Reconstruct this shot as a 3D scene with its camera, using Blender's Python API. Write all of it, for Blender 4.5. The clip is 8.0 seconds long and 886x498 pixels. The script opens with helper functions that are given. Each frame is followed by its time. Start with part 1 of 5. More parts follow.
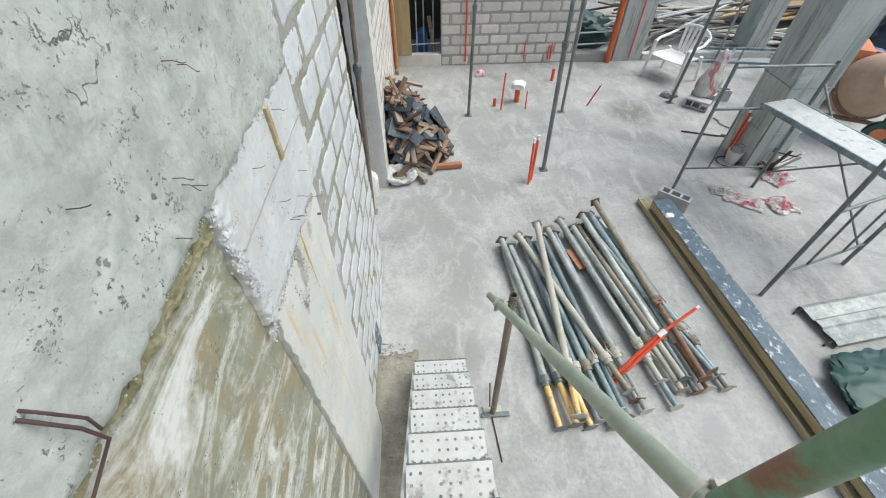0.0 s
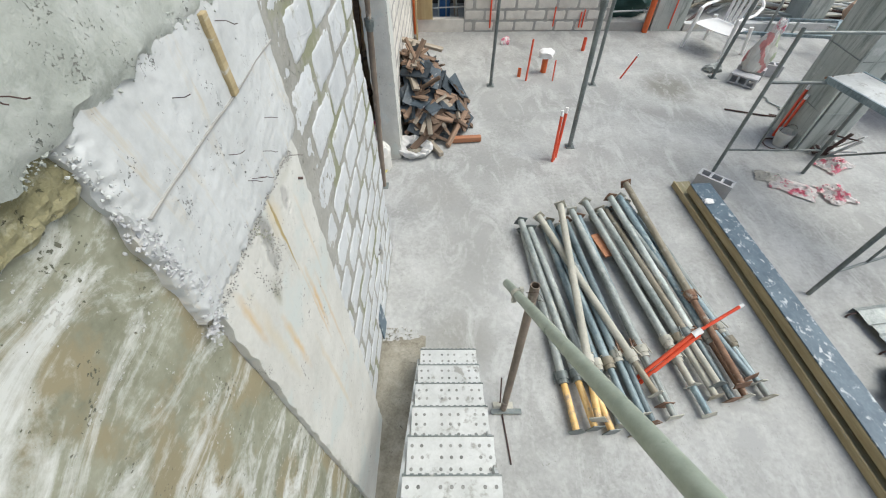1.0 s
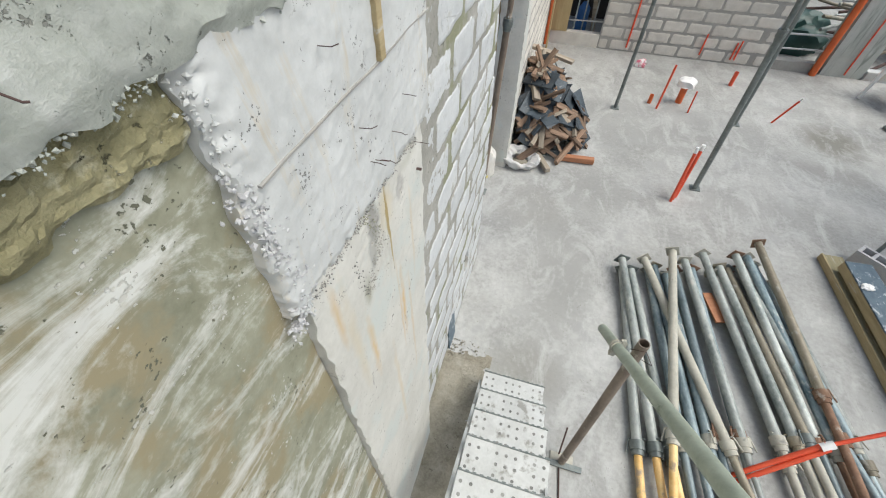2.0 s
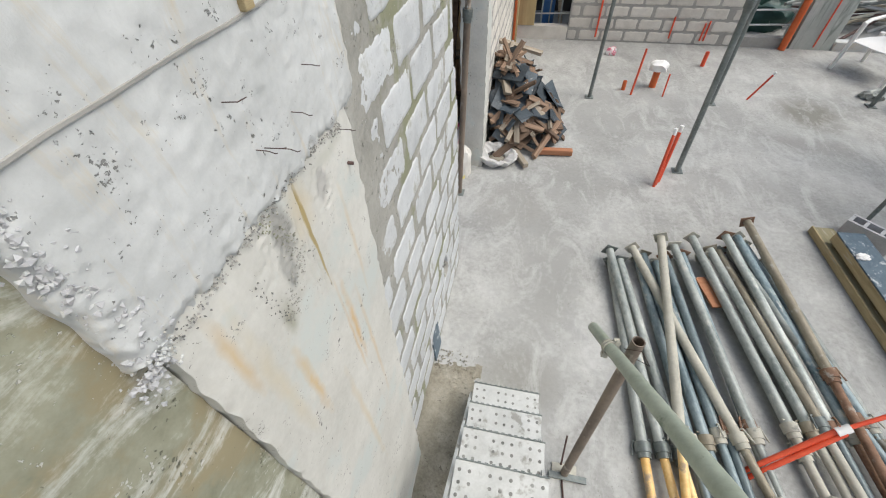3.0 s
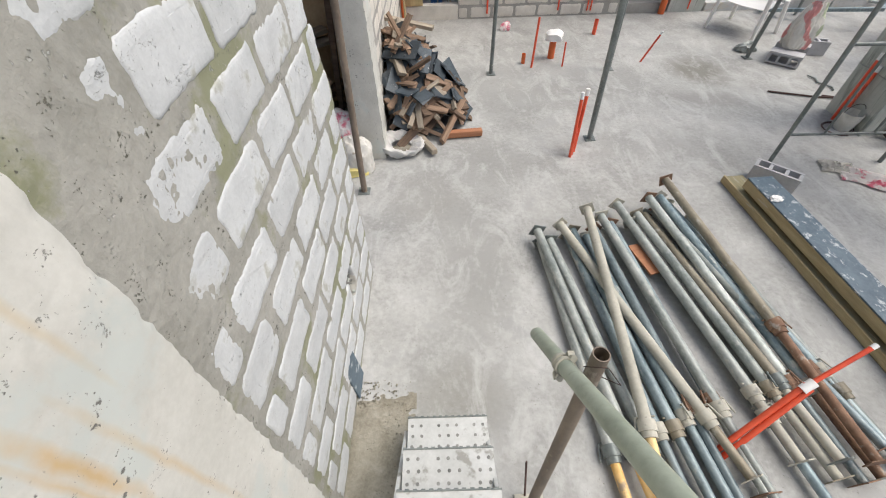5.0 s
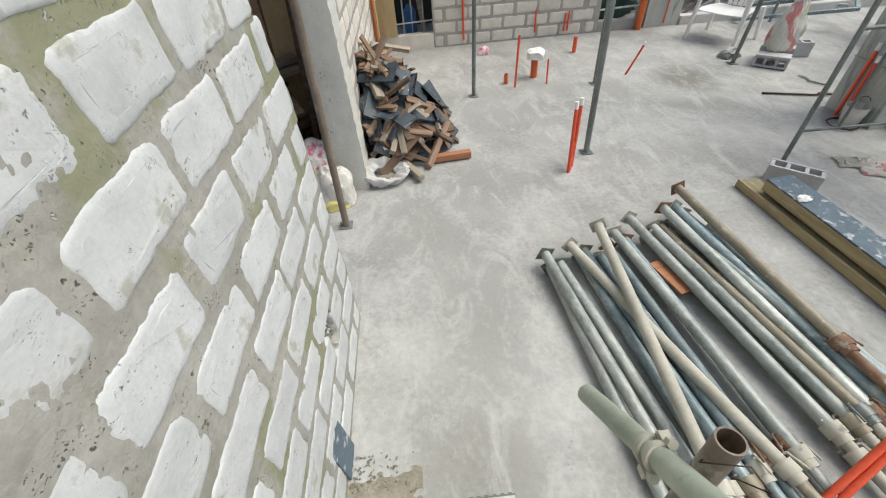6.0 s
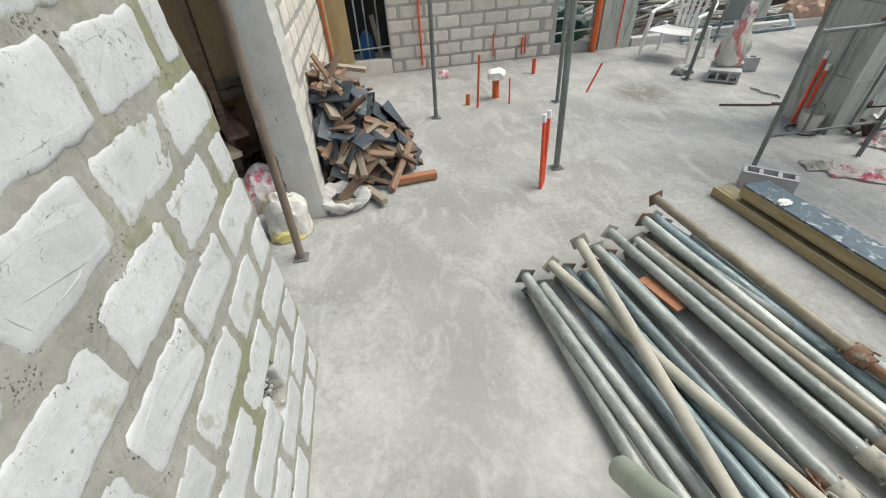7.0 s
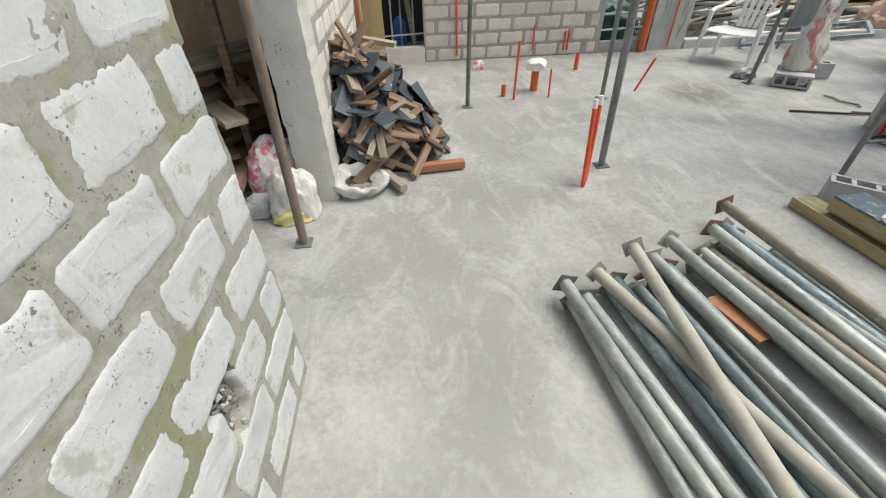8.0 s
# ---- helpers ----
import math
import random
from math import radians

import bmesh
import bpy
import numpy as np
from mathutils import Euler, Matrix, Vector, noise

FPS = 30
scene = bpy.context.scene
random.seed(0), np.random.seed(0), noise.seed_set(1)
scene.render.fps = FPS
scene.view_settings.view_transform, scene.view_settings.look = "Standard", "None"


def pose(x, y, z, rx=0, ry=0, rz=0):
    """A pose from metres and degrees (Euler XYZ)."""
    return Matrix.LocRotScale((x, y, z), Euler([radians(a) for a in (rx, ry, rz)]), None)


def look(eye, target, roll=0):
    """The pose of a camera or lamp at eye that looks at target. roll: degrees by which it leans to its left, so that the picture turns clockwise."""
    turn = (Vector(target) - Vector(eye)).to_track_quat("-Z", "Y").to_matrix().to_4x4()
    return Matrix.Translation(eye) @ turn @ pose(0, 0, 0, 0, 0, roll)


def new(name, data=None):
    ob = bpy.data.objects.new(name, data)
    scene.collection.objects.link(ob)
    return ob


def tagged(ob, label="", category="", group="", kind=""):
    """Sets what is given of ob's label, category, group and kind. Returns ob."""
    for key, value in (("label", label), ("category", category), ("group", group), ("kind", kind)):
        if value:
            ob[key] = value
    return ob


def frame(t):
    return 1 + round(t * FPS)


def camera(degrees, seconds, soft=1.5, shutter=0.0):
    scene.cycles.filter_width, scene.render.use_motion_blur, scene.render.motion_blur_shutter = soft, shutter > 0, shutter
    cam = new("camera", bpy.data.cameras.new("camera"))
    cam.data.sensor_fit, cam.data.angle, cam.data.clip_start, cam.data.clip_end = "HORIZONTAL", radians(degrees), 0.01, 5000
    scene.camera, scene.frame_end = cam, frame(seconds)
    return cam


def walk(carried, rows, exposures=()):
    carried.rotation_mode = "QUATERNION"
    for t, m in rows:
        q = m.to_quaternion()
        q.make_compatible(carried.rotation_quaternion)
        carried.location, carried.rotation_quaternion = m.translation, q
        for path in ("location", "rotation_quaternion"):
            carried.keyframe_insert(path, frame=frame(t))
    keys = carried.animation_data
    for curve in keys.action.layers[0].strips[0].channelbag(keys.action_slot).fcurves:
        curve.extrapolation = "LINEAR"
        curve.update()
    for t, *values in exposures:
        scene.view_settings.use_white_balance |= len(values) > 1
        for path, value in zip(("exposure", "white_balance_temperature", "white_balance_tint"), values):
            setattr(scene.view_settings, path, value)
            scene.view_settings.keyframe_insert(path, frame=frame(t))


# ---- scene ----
cam = camera(95.8, 8.0, soft=1.1)
PATH = [
    (0, (0.02, 0.499, 3.544), (0.091, 1.874, 2.094), -0.3),
    (0.5, (0.063, 0.588, 3.424), (0.104, 1.84, 1.865), 0.3),
    (1, (0.046, 0.739, 3.292), (0.042, 2.039, 1.772), -0.3),
    (1.5, (-0.06, 0.813, 3.244), (-0.328, 2.086, 1.725), 1.0),
    (1.7, (-0.093, 0.838, 3.211), (-0.464, 2.11, 1.713), 0.5),
    (2.8, (-0.037, 1.003, 3.057), (-0.4, 2.276, 1.558), -0.1),
    (3, (-0.012, 1.033, 3.013), (-0.349, 2.338, 1.535), -3.2),
    (3.5, (0.027, 1.099, 2.891), (-0.201, 2.326, 1.328), -7.1),
    (4, (-0.005, 1.247, 2.816), (-0.224, 2.505, 1.276), -9.7),
    (4.5, (-0.008, 1.348, 2.668), (-0.221, 2.685, 1.196), -7.3),
    (5, (0.093, 1.442, 2.613), (0.085, 2.777, 1.123), -2.0),
    (5.2, (0.113, 1.506, 2.564), (0.132, 2.856, 1.088), -4.9),
    (6.3, (0.051, 1.8, 2.211), (0.122, 3.262, 0.848), -4.6),
    (6.5, (0.085, 1.829, 2.177), (0.211, 3.263, 0.789), -4.3),
    (7, (0.092, 1.984, 2.043), (0.3, 3.509, 0.766), -4.2),
    (7.5, (0.081, 2.134, 1.847), (0.05, 3.664, 0.559), -5.7),
    (8, (0.094, 2.287, 1.696), (0.216, 3.845, 0.448), -1.9),
]
walk(cam, [(t, look(eye, target, roll)) for t, eye, target, roll in PATH],
     exposures=[(0, 0.41, 6200, 4), (1.5, 0.36, 6350, 5), (3.0, 0.28, 6450, 7), (4.0, 0.26, 6550, 9), (5, 0.37, 6600, 9), (6.5, 0.37, 6600, 4), (8, 0.37, 6700, 4)])

# ---- world, sun, exposure ----
world = bpy.data.worlds.new("sky")
scene.world = world
world.use_nodes = True
wn = world.node_tree.nodes
sky = wn.new("ShaderNodeTexSky")
sky.sky_type = "NISHITA"
sky.sun_disc = False
sky.sun_elevation, sky.sun_rotation = radians(57), radians(103)
sky.air_density, sky.dust_density = 1.0, 4.0
wn["Background"].inputs["Strength"].default_value = 0.13
world.node_tree.links.new(sky.outputs[0], wn["Background"].inputs[0])
sun = new("sun", bpy.data.lights.new("sun", "SUN"))
sun.data.energy, sun.data.angle, sun.data.color = 2.0, radians(42), (1.0, 0.98, 0.95)
sun.matrix_world = look((6.2, 1.4, 10.0), (0, 0, 0))
scene.view_settings.exposure = 0.3


# ---- materials ----
def mat(name, a, b, rough=0.8, metal=0.0, big=2.0, fine=40.0, bump=0.3, depth=0.01, spots=None, spot_scale=8.0, spot_edge=0.6,
        vary=0.0, mid=0.5, stretch=(1, 1, 1), island=False, streak=None, pits=None, dark_patches=(), cracks=None, marks=(), spec=0.5):
    """Two colours mixed by noise at two sizes, with spots of a third colour, relief and a random shade per object."""
    m = bpy.data.materials.new(name)
    m.use_nodes = True
    nt = m.node_tree
    n, l = nt.nodes, nt.links
    bsdf = n["Principled BSDF"]
    tc = n.new("ShaderNodeTexCoord")
    mp = n.new("ShaderNodeMapping")
    mp.inputs["Scale"].default_value = stretch
    l.new(tc.outputs["Object"], mp.inputs["Vector"])
    info = n.new("ShaderNodeObjectInfo")
    off = n.new("ShaderNodeVectorMath")
    off.operation = "MULTIPLY_ADD"
    off.inputs[1].default_value = (1, 1, 1)
    l.new(mp.outputs[0], off.inputs[0])
    sc = n.new("ShaderNodeVectorMath")
    sc.operation = "SCALE"
    sc.inputs[0].default_value = (37.0, 17.0, 53.0)
    l.new(info.outputs["Random"], sc.inputs["Scale"])
    l.new(sc.outputs[0], off.inputs[2])

    def noi(scale, detail=6.0, ro=0.6):
        t = n.new("ShaderNodeTexNoise")
        t.inputs["Scale"].default_value, t.inputs["Detail"].default_value, t.inputs["Roughness"].default_value = scale, detail, ro
        l.new(off.outputs[0], t.inputs["Vector"])
        return t
    n1, n2 = noi(big), noi(fine, 4.0, 0.7)
    mix = n.new("ShaderNodeMath")
    mix.operation = "MULTIPLY_ADD"
    mix.inputs[1].default_value = 0.35
    l.new(n2.outputs[0], mix.inputs[0])
    k = n.new("ShaderNodeMath")
    k.operation = "MULTIPLY"
    k.inputs[1].default_value = 0.65
    l.new(n1.outputs[0], k.inputs[0])
    l.new(k.outputs[0], mix.inputs[2])
    ramp = n.new("ShaderNodeValToRGB")
    ramp.color_ramp.elements[0].position, ramp.color_ramp.elements[1].position = mid - 0.17, mid + 0.17
    ramp.color_ramp.elements[0].color, ramp.color_ramp.elements[1].color = (*a, 1), (*b, 1)
    l.new(mix.outputs[0], ramp.inputs[0])
    col = ramp.outputs[0]
    if spots:
        n3 = noi(spot_scale, 8.0, 0.65)
        r3 = n.new("ShaderNodeMapRange")
        r3.inputs["From Min"].default_value, r3.inputs["From Max"].default_value = spot_edge, spot_edge + 0.08
        l.new(n3.outputs[0], r3.inputs["Value"])
        mx = n.new("ShaderNodeMix")
        mx.data_type = "RGBA"
        l.new(r3.outputs[0], mx.inputs["Factor"])
        l.new(col, mx.inputs["A"])
        mx.inputs["B"].default_value = (*spots, 1)
        col = mx.outputs["Result"]
    height = mix.outputs[0]
    for sx_, sy_, rx_, ry_, s_col, amount in dark_patches:
        ms = n.new("ShaderNodeMapping")
        ms.vector_type = "TEXTURE"
        ms.inputs["Location"].default_value, ms.inputs["Scale"].default_value = (sx_, sy_, 0), (rx_, ry_, 1)
        l.new(tc.outputs["Object"], ms.inputs["Vector"])
        ad = n.new("ShaderNodeVectorMath")
        ad.operation = "MULTIPLY_ADD"
        ad.inputs[1].default_value = (0.7, 0.7, 0)
        l.new(n1.outputs["Color"], ad.inputs[0])
        l.new(ms.outputs[0], ad.inputs[2])
        ln = n.new("ShaderNodeVectorMath")
        ln.operation = "DISTANCE"
        ln.inputs[1].default_value = (0.35, 0.35, 0)
        l.new(ad.outputs[0], ln.inputs[0])
        mr_ = n.new("ShaderNodeMapRange")
        mr_.inputs["From Min"].default_value, mr_.inputs["From Max"].default_value = 0.5, 1.1
        mr_.inputs["To Min"].default_value, mr_.inputs["To Max"].default_value = amount, 0.0
        l.new(ln.outputs["Value"], mr_.inputs["Value"])
        m6 = n.new("ShaderNodeMix")
        m6.data_type = "RGBA"
        l.new(mr_.outputs[0], m6.inputs["Factor"])
        l.new(col, m6.inputs["A"])
        m6.inputs["B"].default_value = (*s_col, 1)
        col = m6.outputs["Result"]
    if marks:
        sep, com = n.new("ShaderNodeSeparateXYZ"), n.new("ShaderNodeCombineXYZ")
        l.new(tc.outputs["Object"], sep.inputs[0])
        l.new(sep.outputs["Y"], com.inputs["X"])
        l.new(sep.outputs["Z"], com.inputs["Y"])
        warp_n = n.new("ShaderNodeTexNoise")
        warp_n.inputs["Scale"].default_value, warp_n.inputs["Detail"].default_value = 16.0, 6.0
        l.new(tc.outputs["Object"], warp_n.inputs["Vector"])
    for my, mz, ry_, rz_, s_col, amount, soft_ in marks:
        ms = n.new("ShaderNodeMapping")
        ms.vector_type = "TEXTURE"
        ms.inputs["Location"].default_value, ms.inputs["Scale"].default_value = (my, mz, 0), (ry_, rz_, 1)
        l.new(com.outputs[0], ms.inputs["Vector"])
        ad = n.new("ShaderNodeVectorMath")
        ad.operation = "MULTIPLY_ADD"
        ad.inputs[1].default_value = (1.3, 1.3, 0)
        l.new(warp_n.outputs["Color"], ad.inputs[0])
        l.new(ms.outputs[0], ad.inputs[2])
        ln = n.new("ShaderNodeVectorMath")
        ln.operation = "DISTANCE"
        ln.inputs[1].default_value = (0.65, 0.65, 0)
        l.new(ad.outputs[0], ln.inputs[0])
        mr_ = n.new("ShaderNodeMapRange")
        mr_.inputs["From Min"].default_value, mr_.inputs["From Max"].default_value = 1.0 - soft_, 1.0
        mr_.inputs["To Min"].default_value, mr_.inputs["To Max"].default_value = amount, 0.0
        l.new(ln.outputs["Value"], mr_.inputs["Value"])
        m8 = n.new("ShaderNodeMix")
        m8.data_type = "RGBA"
        l.new(mr_.outputs[0], m8.inputs["Factor"])
        l.new(col, m8.inputs["A"])
        m8.inputs["B"].default_value = (*s_col, 1)
        col = m8.outputs["Result"]
    if streak:
        sc_col, sc_stretch, sc_rot, sc_edge, sc_soft = streak
        mp2 = n.new("ShaderNodeMapping")
        mp2.inputs["Rotation"].default_value = [radians(a_) for a_ in sc_rot]
        mp2.inputs["Scale"].default_value = sc_stretch
        l.new(tc.outputs["Object"], mp2.inputs["Vector"])
        t4 = n.new("ShaderNodeTexNoise")
        t4.inputs["Scale"].default_value, t4.inputs["Detail"].default_value, t4.inputs["Distortion"].default_value = 1.0, 9.0, 1.2
        t4.inputs["Roughness"].default_value = 0.68
        l.new(mp2.outputs[0], t4.inputs["Vector"])
        r4 = n.new("ShaderNodeMapRange")
        r4.inputs["From Min"].default_value, r4.inputs["From Max"].default_value = sc_edge, sc_edge + sc_soft
        g4 = n.new("ShaderNodeMath")
        g4.operation = "MULTIPLY_ADD"
        g4.inputs[1].default_value = 0.16
        l.new(n2.outputs[0], g4.inputs[0])
        l.new(t4.outputs[0], g4.inputs[2])
        g5 = n.new("ShaderNodeMath")
        g5.operation = "SUBTRACT"
        g5.inputs[1].default_value = 0.08
        l.new(g4.outputs[0], g5.inputs[0])
        l.new(g5.outputs[0], r4.inputs["Value"])
        m4 = n.new("ShaderNodeMix")
        m4.data_type = "RGBA"
        l.new(r4.outputs[0], m4.inputs["Factor"])
        l.new(col, m4.inputs["A"])
        m4.inputs["B"].default_value = (*sc_col, 1)
        col = m4.outputs["Result"]
    for p_col, p_scale, p_size in pits if pits and isinstance(pits[0][0], tuple) else [pits] if pits else []:
        vo = n.new("ShaderNodeTexVoronoi")
        vo.inputs["Scale"].default_value = p_scale
        warp = n.new("ShaderNodeVectorMath")
        warp.operation = "MULTIPLY_ADD"
        warp.inputs[1].default_value = (0.03, 0.03, 0.03)
        l.new(n2.outputs["Color"], warp.inputs[0])
        l.new(off.outputs[0], warp.inputs[2])
        l.new(warp.outputs[0], vo.inputs["Vector"])
        n5 = noi(p_scale * 0.15, 3.0)
        gate = n.new("ShaderNodeMapRange")
        gate.inputs["From Min"].default_value, gate.inputs["From Max"].default_value = 0.48, 0.72
        gate.inputs["To Min"].default_value, gate.inputs["To Max"].default_value = 0.0, p_size
        l.new(n5.outputs[0], gate.inputs["Value"])
        sub = n.new("ShaderNodeMath")
        sub.operation = "SUBTRACT"
        l.new(gate.outputs[0], sub.inputs[0])
        l.new(vo.outputs["Distance"], sub.inputs[1])
        pm = n.new("ShaderNodeMapRange")
        pm.inputs["From Min"].default_value, pm.inputs["From Max"].default_value = 0.0, 0.08
        l.new(sub.outputs[0], pm.inputs["Value"])
        m5 = n.new("ShaderNodeMix")
        m5.data_type = "RGBA"
        l.new(pm.outputs[0], m5.inputs["Factor"])
        l.new(col, m5.inputs["A"])
        m5.inputs["B"].default_value = (*p_col, 1)
        col = m5.outputs["Result"]
        hs5 = n.new("ShaderNodeMath")
        hs5.operation = "SUBTRACT"
        l.new(height, hs5.inputs[0])
        l.new(pm.outputs[0], hs5.inputs[1])
        height = hs5.outputs[0]
    if cracks:
        c_col, c_scale, c_width, c_gate = cracks
        nc, ng = noi(c_scale, 7.0, 0.62), noi(c_scale * 0.7, 3.0)
        dv = n.new("ShaderNodeMath")
        dv.operation = "SUBTRACT"
        dv.inputs[1].default_value = 0.5
        l.new(nc.outputs[0], dv.inputs[0])
        ab = n.new("ShaderNodeMath")
        ab.operation = "ABSOLUTE"
        l.new(dv.outputs[0], ab.inputs[0])
        gt = n.new("ShaderNodeMapRange")
        gt.inputs["From Min"].default_value, gt.inputs["From Max"].default_value = c_gate, c_gate + 0.14
        gt.inputs["To Min"].default_value, gt.inputs["To Max"].default_value = -c_width * 0.4, c_width
        l.new(ng.outputs["Color"], gt.inputs["Value"])
        sb = n.new("ShaderNodeMath")
        sb.operation = "SUBTRACT"
        l.new(gt.outputs[0], sb.inputs[0])
        l.new(ab.outputs[0], sb.inputs[1])
        cm = n.new("ShaderNodeMapRange")
        cm.inputs["From Min"].default_value, cm.inputs["From Max"].default_value = 0.0, c_width * 0.5
        l.new(sb.outputs[0], cm.inputs["Value"])
        m7 = n.new("ShaderNodeMix")
        m7.data_type = "RGBA"
        l.new(cm.outputs[0], m7.inputs["Factor"])
        l.new(col, m7.inputs["A"])
        m7.inputs["B"].default_value = (*c_col, 1)
        col = m7.outputs["Result"]
        h7 = n.new("ShaderNodeMath")
        h7.operation = "SUBTRACT"
        l.new(height, h7.inputs[0])
        l.new(cm.outputs[0], h7.inputs[1])
        height = h7.outputs[0]
    if vary:
        hs = n.new("ShaderNodeHueSaturation")
        mr = n.new("ShaderNodeMapRange")
        mr.inputs["To Min"].default_value, mr.inputs["To Max"].default_value = 1 - vary, 1 + vary
        if island:
            geo = n.new("ShaderNodeNewGeometry")
            l.new(geo.outputs["Random Per Island"], mr.inputs["Value"])
        else:
            l.new(info.outputs["Random"], mr.inputs["Value"])
        l.new(mr.outputs[0], hs.inputs["Value"])
        l.new(col, hs.inputs["Color"])
        col = hs.outputs[0]
    l.new(col, bsdf.inputs["Base Color"])
    rr = n.new("ShaderNodeMapRange")
    rr.inputs["To Min"].default_value, rr.inputs["To Max"].default_value = max(rough - 0.12, 0.05), min(rough + 0.12, 1)
    l.new(n2.outputs[0], rr.inputs["Value"])
    l.new(rr.outputs[0], bsdf.inputs["Roughness"])
    bsdf.inputs["Metallic"].default_value = metal
    bsdf.inputs["Specular IOR Level"].default_value = spec
    bp = n.new("ShaderNodeBump")
    bp.inputs["Strength"].default_value, bp.inputs["Distance"].default_value = bump, depth
    l.new(height, bp.inputs["Height"])
    l.new(bp.outputs[0], bsdf.inputs["Normal"])
    return m


